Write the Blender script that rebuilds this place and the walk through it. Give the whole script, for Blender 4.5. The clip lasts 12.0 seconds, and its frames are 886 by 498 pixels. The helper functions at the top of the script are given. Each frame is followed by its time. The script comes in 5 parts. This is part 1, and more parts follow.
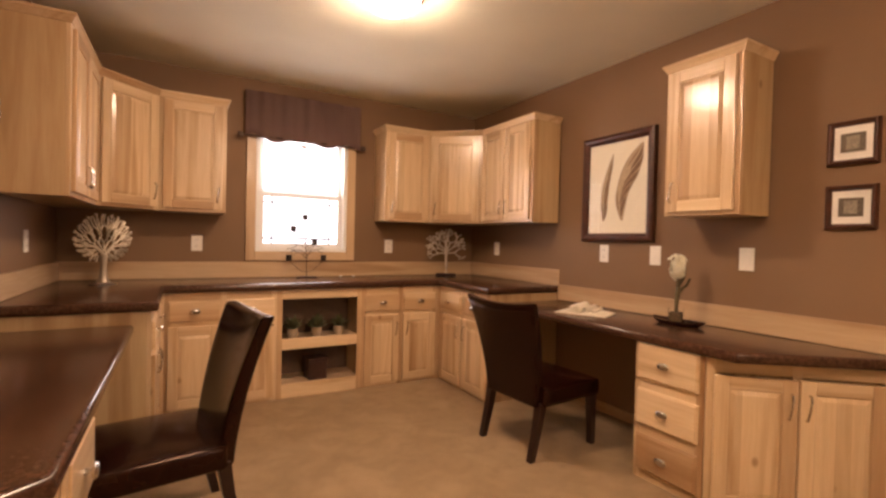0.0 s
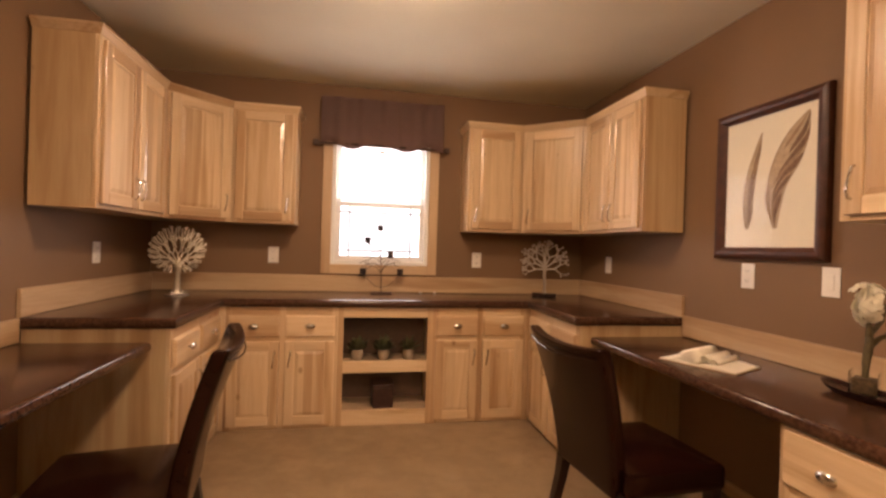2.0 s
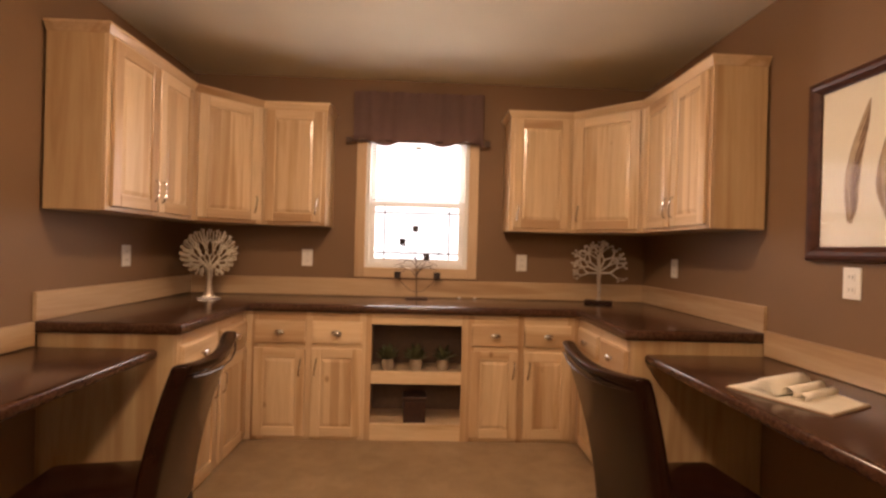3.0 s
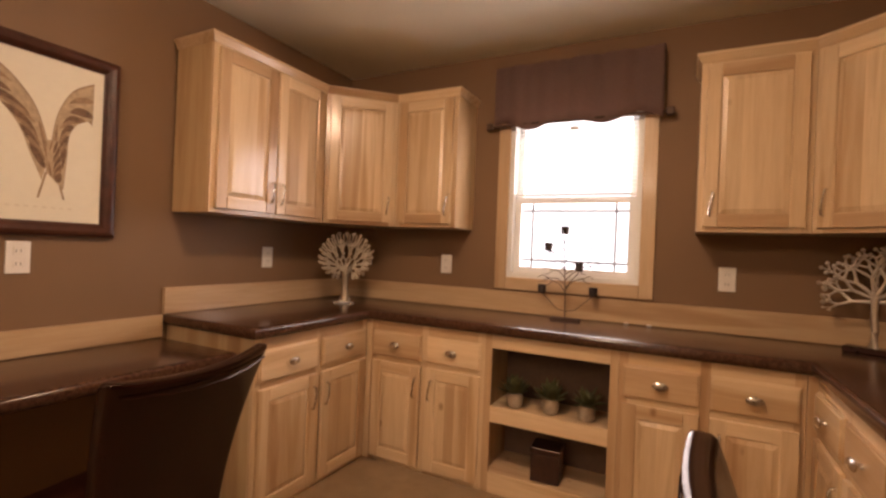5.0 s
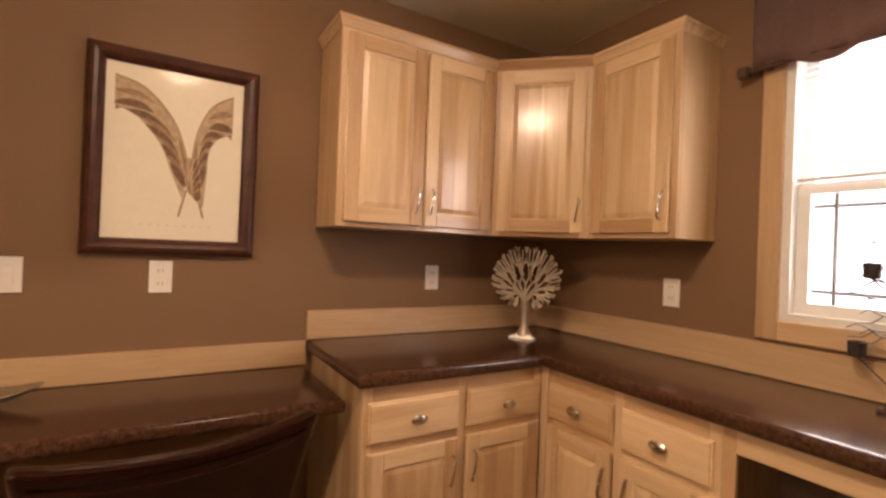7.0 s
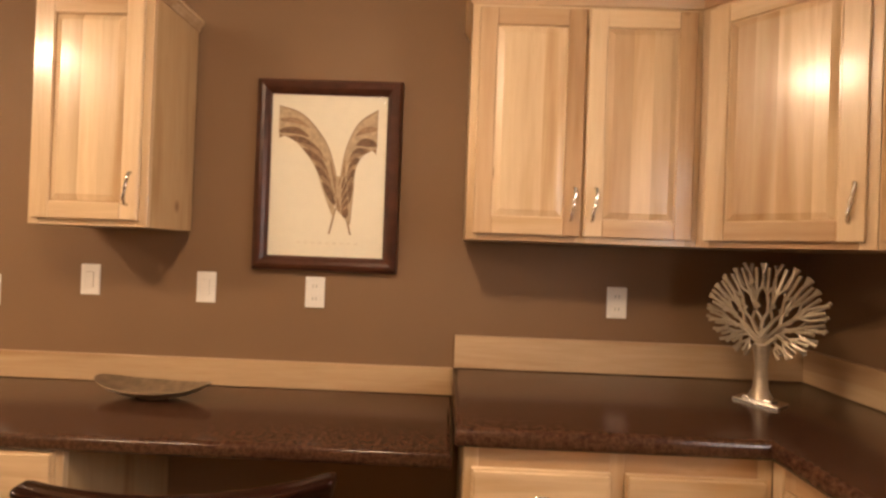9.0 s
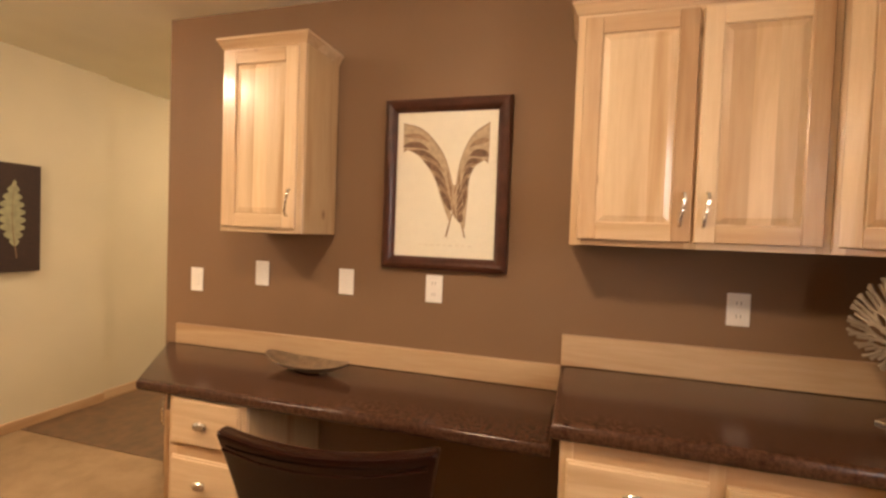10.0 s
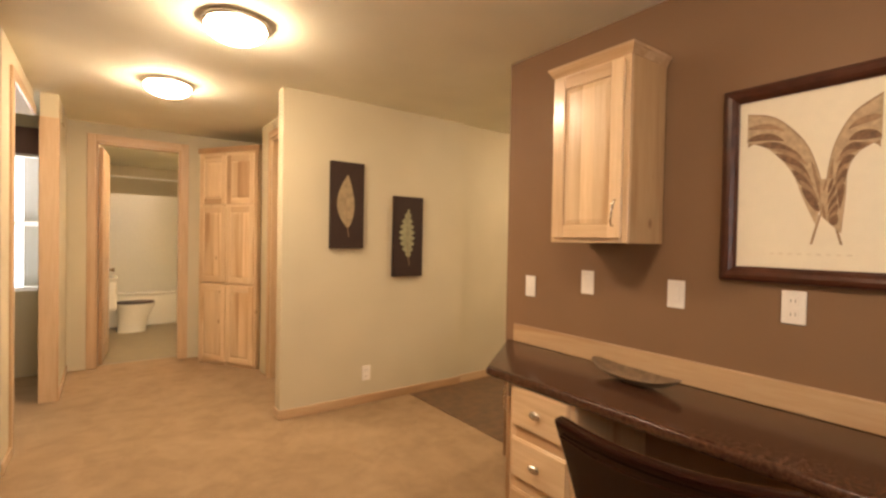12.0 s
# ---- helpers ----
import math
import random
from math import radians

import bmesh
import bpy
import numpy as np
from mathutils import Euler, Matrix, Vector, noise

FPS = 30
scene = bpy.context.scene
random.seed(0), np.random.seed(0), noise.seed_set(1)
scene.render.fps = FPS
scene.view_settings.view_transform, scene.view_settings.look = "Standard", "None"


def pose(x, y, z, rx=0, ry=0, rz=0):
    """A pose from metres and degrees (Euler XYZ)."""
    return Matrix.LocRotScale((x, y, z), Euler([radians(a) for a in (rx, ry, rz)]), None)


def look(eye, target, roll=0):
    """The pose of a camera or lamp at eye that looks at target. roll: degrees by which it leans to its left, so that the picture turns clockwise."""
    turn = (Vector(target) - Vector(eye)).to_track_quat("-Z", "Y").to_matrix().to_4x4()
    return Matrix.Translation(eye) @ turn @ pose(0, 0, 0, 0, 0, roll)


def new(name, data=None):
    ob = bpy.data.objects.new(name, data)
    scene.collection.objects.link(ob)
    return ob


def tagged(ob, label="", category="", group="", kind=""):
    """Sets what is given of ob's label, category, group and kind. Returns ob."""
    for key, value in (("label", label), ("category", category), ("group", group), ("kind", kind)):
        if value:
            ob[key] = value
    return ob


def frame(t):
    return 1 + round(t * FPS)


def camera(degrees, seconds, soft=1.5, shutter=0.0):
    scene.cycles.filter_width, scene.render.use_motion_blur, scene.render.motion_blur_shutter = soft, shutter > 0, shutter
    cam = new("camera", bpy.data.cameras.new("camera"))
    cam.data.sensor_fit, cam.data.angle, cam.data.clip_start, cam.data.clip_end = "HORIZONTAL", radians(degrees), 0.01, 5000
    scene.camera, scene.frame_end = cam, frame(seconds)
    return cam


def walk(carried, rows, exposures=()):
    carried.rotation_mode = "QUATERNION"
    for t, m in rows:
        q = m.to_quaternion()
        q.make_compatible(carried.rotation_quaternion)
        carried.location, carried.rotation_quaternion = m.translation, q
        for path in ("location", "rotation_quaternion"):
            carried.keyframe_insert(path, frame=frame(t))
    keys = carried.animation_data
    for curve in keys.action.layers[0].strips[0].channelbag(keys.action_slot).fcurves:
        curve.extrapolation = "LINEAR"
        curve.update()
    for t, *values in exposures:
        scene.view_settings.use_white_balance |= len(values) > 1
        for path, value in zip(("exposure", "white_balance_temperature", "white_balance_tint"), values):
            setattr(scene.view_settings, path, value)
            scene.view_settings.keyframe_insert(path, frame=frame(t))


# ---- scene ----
S = 0.92                                      # metres in one unit of the plan
cam = camera(87.0, 12.0, soft=2.6)
PATH = [
    (0, (0.711, 1.563, 1.153), (1.695, 3.304, 1.121), 1.4),
    (0.5, (0.884, 1.615, 1.156), (1.748, 3.418, 1.118), 1.4),
    (1, (1.104, 1.668, 1.164), (1.792, 3.546, 1.139), 1.4),
    (1.5, (1.274, 1.775, 1.177), (1.796, 3.706, 1.167), 1.6),
    (2, (1.407, 1.896, 1.188), (1.782, 3.861, 1.183), 1.8),
    (2.5, (1.551, 2.015, 1.185), (1.777, 4.002, 1.184), 1.5),
    (4.5, (2.060, 2.614, 1.226), (1.456, 4.520, 1.201), 2.3),
    (5, (2.184, 2.836, 1.192), (1.265, 4.612, 1.192), 2.3),
    (5.5, (2.164, 3.047, 1.186), (1.003, 4.675, 1.194), 2.5),
    (6, (2.162, 3.281, 1.186), (0.763, 4.710, 1.202), 2.7),
    (6.5, (2.103, 3.476, 1.234), (0.530, 4.711, 1.221), 2.6),
    (7, (2.022, 3.635, 1.236), (0.314, 4.675, 1.245), 2.3),
    (9, (1.800, 4.166, 1.274), (-0.200, 4.130, 1.285), 2.1),
    (9.5, (1.844, 4.252, 1.288), (-0.128, 3.923, 1.284), 1.8),
    (10, (1.928, 4.255, 1.334), (0.013, 3.682, 1.274), 2.1),
    (10.5, (1.982, 4.290, 1.346), (0.179, 3.426, 1.274), 2.3),
    (11, (2.001, 4.312, 1.360), (0.370, 3.156, 1.279), 1.9),
    (11.5, (2.028, 4.323, 1.347), (0.615, 2.909, 1.288), 1.3),
    (12, (1.993, 4.259, 1.312), (0.823, 2.637, 1.278), 1.1),
]
walk(cam, [(t, look(eye, target, roll)) for t, eye, target, roll in PATH],
     exposures=[(0.0, 0.64, 6700, 17), (2.5, 0.45, 6880, 17), (5.0, 0.32, 6780, 17), (7.0, 0.54, 6600, 13), (9.0, 0.79, 6600, 8), (10.5, 0.86, 6550, 7), (12.0, 0.69, 6500, 6)])

# ---- world and lights ----
world = bpy.data.worlds.new("world")
scene.world = world
world.use_nodes = True
wn = world.node_tree.nodes
sky = wn.new("ShaderNodeTexSky")
sky.sky_type = "NISHITA"
sky.sun_disc = False
sky.sun_elevation = radians(40)
sky.sun_rotation = radians(140)
wn["Background"].inputs["Strength"].default_value = 0.15
world.node_tree.links.new(sky.outputs["Color"], wn["Background"].inputs["Color"])
sun = new("sun", bpy.data.lights.new("sun", "SUN"))
sun.data.energy = 2.0
sun.data.angle = radians(8)
sun.data.color = (1.0, 0.95, 0.88)
sun.matrix_world = look((0, 0, 20), (-9, -10.7, 3.2))

LAMP_WARM = (1.0, 0.72, 0.49)
LAMP_POWER = 95.0
WINDOW_POWER = 16.0


def window_light(x, y, z, w, h, rot, power):
    data = bpy.data.lights.new("window_daylight", "AREA")
    data.shape, data.size, data.size_y, data.energy, data.color = "RECTANGLE", w * S, h * S, power, (1.0, 0.86, 0.80)
    ob = new("window_daylight", data)
    ob.matrix_world = pose(x * S, y * S, z * S, *rot)
    return ob


window_light(1.742, 6.13, 1.62, 0.76, 0.95, (-90, 0, 0), WINDOW_POWER)
window_light(3.08, -1.60, 1.53, 0.76, 1.2, (90, 0, 0), 14.0)


# ---- materials ----
class Mat:
    """A node material with a principled shader and shortcuts for its nodes."""

    def __init__(self, name, color=(0.8, 0.8, 0.8), rough=0.5, metal=0.0, spec=0.5):
        self.m = bpy.data.materials.new(name)
        self.m.use_nodes = True
        self.t = self.m.node_tree
        self.b = self.t.nodes["Principled BSDF"]
        self.put("Base Color", (*color, 1))
        self.put("Roughness", rough)
        self.put("Metallic", metal)
        self.put("Specular IOR Level", spec)

    def put(self, key, value):
        self.b.inputs[key].default_value = value

    def node(self, kind, **values):
        n = self.t.nodes.new(kind)
        for k, v in values.items():
            n.inputs[k.replace("_", " ")].default_value = v
        return n

    def link(self, a, b):
        self.t.links.new(a, b)

    def coords(self, scale=(1, 1, 1), spread=False):
        """Object coordinates; with spread, each object has its own stretch of the pattern."""
        tc = self.node("ShaderNodeTexCoord")
        mp = self.node("ShaderNodeMapping")
        mp.inputs["Scale"].default_value = scale
        self.link(tc.outputs["Object"], mp.inputs["Vector"])
        if spread:
            info = self.node("ShaderNodeObjectInfo")
            mul = self.t.nodes.new("ShaderNodeVectorMath")
            mul.operation = "SCALE"
            mul.inputs[0].default_value = (37.0, 53.0, 71.0)
            self.link(info.outputs["Random"], mul.inputs["Scale"])
            self.link(mul.outputs[0], mp.inputs["Location"])
        return mp.outputs["Vector"]

    def noise(self, vec, scale, detail=3.0, rough=0.55, distortion=0.0):
        n = self.node("ShaderNodeTexNoise", Scale=scale, Detail=detail, Roughness=rough, Distortion=distortion)
        self.link(vec, n.inputs["Vector"])
        return n.outputs["Fac"]

    def ramp(self, fac, stops):
        r = self.t.nodes.new("ShaderNodeValToRGB")
        els = r.color_ramp.elements
        while len(els) < len(stops):
            els.new(0.5)
        for e, (p, c) in zip(els, stops):
            e.position, e.color = p, (*c, 1) if len(c) == 3 else c
        self.link(fac, r.inputs["Fac"])
        return r.outputs["Color"]

    def mix(self, fac, a, b, mode="MIX"):
        n = self.t.nodes.new("ShaderNodeMix")
        n.data_type, n.blend_type = "RGBA", mode
        for v, i in ((fac, 0), (a, 6), (b, 7)):
            if isinstance(v, (int, float)):
                n.inputs[i].default_value = v
            elif isinstance(v, tuple):
                n.inputs[i].default_value = (*v, 1)
            else:
                self.link(v, n.inputs[i])
        return n.outputs[2]

    def bump(self, fac, strength, distance=0.002):
        b = self.node("ShaderNodeBump", Strength=strength, Distance=distance)
        self.link(fac, b.inputs["Height"])
        self.link(b.outputs["Normal"], self.b.inputs["Normal"])

    def color(self, out):
        self.link(out, self.b.inputs["Base Color"])
        return self

    def rough(self, fac, lo, hi):
        n = self.node("ShaderNodeMapRange")
        n.inputs["To Min"].default_value, n.inputs["To Max"].default_value = lo, hi
        self.link(fac, n.inputs["Value"])
        self.link(n.outputs[0], self.b.inputs["Roughness"])


def wood(name, along, light=(0.71, 0.545, 0.358), dark=(0.36, 0.20, 0.095), rough=0.27, knots=0.75):
    """Clear-finished hickory: pale sapwood and tan heartwood, each board with its own tone, grain along one axis."""
    m = Mat(name, light, rough)
    sc = [13.0, 13.0, 13.0]
    sc["xyz".index(along)] = 0.9
    v = m.coords(tuple(sc), spread=True)
    broad = m.noise(v, 0.42, 3.0, 0.55, 1.4)
    fine = m.noise(v, 5.0, 4.0, 0.65, 0.3)
    info = m.node("ShaderNodeObjectInfo")
    tone = m.ramp(info.outputs["Random"], [(0.0, tuple(min(1.0, 1.06 * c) for c in light)), (0.4, tuple(0.95 * c for c in light)),
                                           (0.72, tuple(0.76 * a + 0.24 * b for a, b in zip(light, dark))),
                                           (1.0, tuple(0.32 * a + 0.68 * b for a, b in zip(light, dark)))])
    streak = m.ramp(broad, [(0.28, (1.06, 1.05, 1.02)), (0.52, (0.98, 0.96, 0.93)), (0.62, (0.82, 0.74, 0.65)), (0.76, (0.64, 0.52, 0.41))])
    grain = m.ramp(fine, [(0.35, (1, 1, 1)), (0.7, (0.90, 0.86, 0.81))])
    c = m.mix(1.0, m.mix(1.0, tone, streak, "MULTIPLY"), grain, "MULTIPLY")
    kv = m.coords((5.0, 5.0, 3.2), spread=True)
    vor = m.node("ShaderNodeTexVoronoi", Scale=1.0)
    m.link(kv, vor.inputs["Vector"])
    knot = m.ramp(vor.outputs["Distance"], [(0.03, (0.42, 0.3, 0.2)), (0.09, (1, 1, 1))])
    m.color(m.mix(knots, c, m.mix(1.0, c, knot, "MULTIPLY")))
    m.bump(fine, 0.08, 0.0005)
    m.rough(fine, rough - 0.04, rough + 0.1)
    m.put("Coat Weight", 0.36)
    m.put("Coat Roughness", 0.14)
    return m.m


def paint(name, color, rough=0.6, bump=0.25, scale=260.0, mottled=0.05):
    m = Mat(name, color, rough, spec=0.3)
    v = m.coords()
    a = m.noise(v, 1.6, 2.0)
    c = m.ramp(a, [(0.3, tuple(c * (1 - mottled) for c in color)), (0.7, tuple(min(1.0, c * (1 + mottled)) for c in color))])
    m.color(c)
    m.bump(m.noise(v, scale, 3.0), bump, 0.0008)
    return m.m


def plain(name, color, rough=0.5, metal=0.0, vary=0.08, scale=30.0, bump=0.0, spec=0.5):
    m = Mat(name, color, rough, metal, spec)
    f = m.noise(m.coords(spread=True), scale, 3.0)
    m.color(m.ramp(f, [(0.3, tuple(c * (1 - vary) for c in color)), (0.7, tuple(min(1.0, c * (1 + vary)) for c in color))]))
    m.rough(f, max(0.02, rough - 0.06), rough + 0.06)
    if bump:
        m.bump(f, bump, 0.001)
    return m.m


def laminate():
    m = Mat("laminate", (0.06, 0.035, 0.025), 0.22, spec=0.38)
    v = m.coords()
    speck = m.node("ShaderNodeTexVoronoi", Scale=95.0)
    m.link(v, speck.inputs["Vector"])
    a = m.noise(v, 66.0, 5.0, 0.75)
    c = m.ramp(a, [(0.30, (0.024, 0.0085, 0.005)), (0.47, (0.050, 0.021, 0.012)), (0.61, (0.088, 0.042, 0.024)), (0.73, (0.042, 0.0175, 0.0105))])
    d = m.ramp(speck.outputs["Distance"], [(0.12, (1.3, 1.22, 1.15)), (0.3, (1, 1, 1))])
    m.color(m.mix(1.0, c, d, "MULTIPLY"))
    m.rough(a, 0.15, 0.23)
    m.bump(m.noise(v, 600.0, 2.0), 0.03, 0.0003)
    return m.m


def carpet():
    m = Mat("carpet", (0.36, 0.25, 0.14), 0.95, spec=0.1)
    v = m.coords()
    a = m.noise(v, 2.2, 4.0, 0.6, 0.6)
    b = m.noise(v, 7.5, 3.0, 0.6, 0.4)
    f = m.noise(v, 320.0, 3.0, 0.7)
    c = m.ramp(a, [(0.36, (0.345, 0.236, 0.136)), (0.52, (0.377, 0.260, 0.151)), (0.66, (0.408, 0.284, 0.168))])
    c = m.mix(1.0, c, m.ramp(b, [(0.36, (0.92, 0.92, 0.915)), (0.50, (0.99, 0.99, 0.99)), (0.64, (1.055, 1.055, 1.055))]), "MULTIPLY")
    m.color(m.mix(1.0, c, m.ramp(f, [(0.3, (0.72, 0.72, 0.72)), (0.7, (1.15, 1.15, 1.15))]), "MULTIPLY"))
    m.bump(f, 0.9, 0.006)
    return m.m


def leather():
    m = Mat("dark_leather", (0.012, 0.0032, 0.002), 0.19, spec=0.27)
    v = m.coords()
    a = m.noise(v, 7.0, 3.0, 0.6)
    m.color(m.ramp(a, [(0.3, (0.0105, 0.0028, 0.0018)), (0.7, (0.0145, 0.004, 0.0025))]))
    m.rough(a, 0.17, 0.21)
    m.put("Specular Tint", (1.0, 0.72, 0.6, 1))
    return m.m


def glow(name, color, strength):
    m = Mat(name, color, 0.4)
    m.put("Emission Color", (*color, 1))
    m.put("Emission Strength", strength)
    return m.m


def glass(name):
    m = bpy.data.materials.new(name)
    m.use_nodes = True
    t = m.node_tree
    t.nodes.clear()
    out = t.nodes.new("ShaderNodeOutputMaterial")
    tr = t.nodes.new("ShaderNodeBsdfTransparent")
    gl = t.nodes.new("ShaderNodeBsdfGlossy")
    gl.inputs["Roughness"].default_value = 0.02
    fr = t.nodes.new("ShaderNodeFresnel")
    fr.inputs["IOR"].default_value = 1.1
    mx = t.nodes.new("ShaderNodeMixShader")
    t.links.new(fr.outputs[0], mx.inputs[0])
    t.links.new(tr.outputs[0], mx.inputs[1])
    t.links.new(gl.outputs[0], mx.inputs[2])
    t.links.new(mx.outputs[0], out.inputs[0])
    return m


WOOD_V = wood("hickory_upright", "z")
WOOD_X = wood("hickory_level", "x")
WOOD_Y = wood("hickory_level_deep", "y")
WOOD_SIDE = wood("hickory_veneer", "z", (0.57, 0.41, 0.235), (0.46, 0.29, 0.145), 0.42)
TRIM_V = wood("maple_trim_upright", "z", (0.60, 0.435, 0.275), (0.48, 0.33, 0.19), 0.4, 0.0)
TRIM_X = wood("maple_trim_level", "x", (0.60, 0.435, 0.275), (0.48, 0.33, 0.19), 0.4, 0.0)
TRIM_Y = wood("maple_trim_deep", "y", (0.60, 0.435, 0.275), (0.48, 0.33, 0.19), 0.4, 0.0)
BROWN = paint("brown_wall_paint", (0.218, 0.129, 0.070))
CREAM = paint("cream_wall_paint", (0.575, 0.515, 0.365))
CEILING = paint("ceiling_texture", (0.815, 0.795, 0.66), 0.8, 0.8, 90.0)
LAMINATE = laminate()
CARPET = carpet()
VINYL = plain("vinyl_floor", (0.13, 0.075, 0.04), 0.4, vary=0.35, scale=14.0)
BATH_VINYL = plain("bath_vinyl", (0.24, 0.19, 0.11), 0.4, vary=0.15, scale=9.0)
LEATHER = leather()
CHAIR_LEG = plain("espresso_wood", (0.018, 0.006, 0.0035), 0.35, vary=0.3)
NICKEL = plain("brushed_nickel", (0.62, 0.58, 0.54), 0.25, 1.0)
SILVER = plain("polished_aluminium", (0.46, 0.39, 0.30), 0.40, 0.8, scale=60.0, bump=0.3)
SILVER_PALE = plain("pale_aluminium", (0.56, 0.49, 0.41), 0.42, 0.7, scale=60.0, bump=0.3)
PLATE = plain("white_plastic", (0.80, 0.76, 0.70), 0.35, vary=0.02)
VINYL_WHITE = plain("white_vinyl", (0.82, 0.82, 0.80), 0.35, vary=0.02)
# backlit shade put into the colour: darker than the white sash round it
MUNTIN = plain("backlit_muntin_grey", (0.22, 0.21, 0.205), 0.5)
SLOT = plain("socket_slot", (0.26, 0.235, 0.205), 0.5)
FRAME_DARK = plain("dark_frame_wood", (0.058, 0.018, 0.009), 0.36, vary=0.3, scale=18.0, spec=0.36)
PAPER = plain("art_paper", (0.72, 0.66, 0.53), 0.6, vary=0.02)
CAPTION = plain("faint_caption", (0.60, 0.53, 0.41), 0.6)
MAT_BOARD = plain("mat_board", (0.76, 0.73, 0.68), 0.6, vary=0.02)
INK = plain("sepia_ink", (0.17, 0.095, 0.05), 0.7, vary=0.3, scale=60.0)
INK_MID = plain("sepia_wash", (0.29, 0.185, 0.105), 0.7, vary=0.25, scale=50.0)
INK_LIGHT = plain("pale_wash", (0.43, 0.315, 0.195), 0.7, vary=0.22, scale=50.0)
PRINT_DARK = plain("dark_print", (0.115, 0.09, 0.065), 0.6, vary=0.3, scale=90.0)
PRINT_PALE = plain("pale_print", (0.25, 0.215, 0.165), 0.6, vary=0.3, scale=90.0)
FABRIC = plain("valance_cloth", (0.225, 0.145, 0.125), 0.85, vary=0.15, scale=180.0, bump=0.3, spec=0.1)
_t = FABRIC.node_tree
_through = _t.nodes.new("ShaderNodeBsdfTranslucent")
_through.inputs["Color"].default_value = (0.30, 0.19, 0.17, 1)
_mix = _t.nodes.new("ShaderNodeMixShader")
_mix.inputs[0].default_value = 0.4
_t.links.new(_t.nodes["Principled BSDF"].outputs[0], _mix.inputs[1])
_t.links.new(_through.outputs[0], _mix.inputs[2])
_t.links.new(_mix.outputs[0], _t.nodes["Material Output"].inputs["Surface"])
IRON = plain("black_iron", (0.085, 0.05, 0.034), 0.55, 0.3)
CUP = plain("dark_votive_glass", (0.045, 0.035, 0.035), 0.15)
POT = plain("concrete_pot", (0.36, 0.28, 0.20), 0.85, vary=0.15, scale=60.0, bump=0.4)
STEM = plain("olive_stem", (0.085, 0.062, 0.022), 0.6, vary=0.3, scale=50.0)
LEAF = plain("succulent_leaf", (0.085, 0.092, 0.04), 0.5, vary=0.35, scale=40.0)
PETAL = plain("cream_petal", (0.78, 0.74, 0.60), 0.6, vary=0.06)
TRAY = plain("dark_tray", (0.03, 0.012, 0.01), 0.25, vary=0.3)
MOSS = plain("moss_filling", (0.10, 0.062, 0.028), 0.9, vary=0.4, scale=90.0)
BOX_DARK = plain("dark_box", (0.035, 0.014, 0.01), 0.4, vary=0.3)
PAGE = plain("book_page", (0.82, 0.76, 0.64), 0.7, vary=0.03)
COVER = plain("book_cover", (0.30, 0.2, 0.12), 0.6)
CANVAS = plain("dark_canvas", (0.030, 0.0125, 0.0075), 0.7, vary=0.3, scale=80.0)
LEAF_GOLD = plain("gold_leaf_print", (0.33, 0.25, 0.14), 0.6, vary=0.2)
LEAF_SAGE = plain("sage_leaf_print", (0.29, 0.28, 0.16), 0.6, vary=0.2)
FIBERGLASS = plain("white_fiberglass", (0.80, 0.77, 0.66), 0.25, vary=0.02)
DOME = glow("lamp_glass", LAMP_WARM, LAMP_POWER)
GLASS = glass("clear_glass")
BRONZE = plain("bowl_bronze", (0.24, 0.17, 0.105), 0.38, 0.4, vary=0.25)
BACKDROP = glow("bright_haze", (1.0, 0.96, 0.96), 0.86)
SNOW = plain("pale_ground", (0.75, 0.76, 0.78), 0.9, vary=0.05, scale=1.0)


# ---- mesh tools (plan units, turned into metres when a mesh is linked) ----
def box(bm, x0, y0, z0, x1, y1, z1, bevel=0.0, seg=1):
    r = bmesh.ops.create_cube(bm, size=1.0)
    for v in r["verts"]:
        v.co = Vector(((x0 + x1) / 2 + v.co.x * (x1 - x0), (y0 + y1) / 2 + v.co.y * (y1 - y0), (z0 + z1) / 2 + v.co.z * (z1 - z0)))
    if bevel:
        es = {e for v in r["verts"] for e in v.link_edges}
        bmesh.ops.bevel(bm, geom=list(es), offset=bevel, segments=seg, affect="EDGES", profile=0.6)
    return bm


def boxes(*dims, bevel=0.0):
    bm = bmesh.new()
    for d in dims:
        box(bm, *d, bevel=bevel)
    return bm


def prism(poly, z0, z1, bevel=0.0, seg=3):
    bm = bmesh.new()
    lo = [bm.verts.new((x, y, z0)) for x, y in poly]
    f = bm.faces.new(lo)
    up = bmesh.ops.extrude_face_region(bm, geom=[f])
    for v in up["geom"]:
        if isinstance(v, bmesh.types.BMVert):
            v.co.z = z1
    bmesh.ops.recalc_face_normals(bm, faces=bm.faces)
    if bevel:
        es = [e for e in bm.edges if abs(e.verts[0].co.z - e.verts[1].co.z) < 1e-6]
        bmesh.ops.bevel(bm, geom=es, offset=bevel, segments=seg, affect="EDGES", profile=0.5)
    return bm


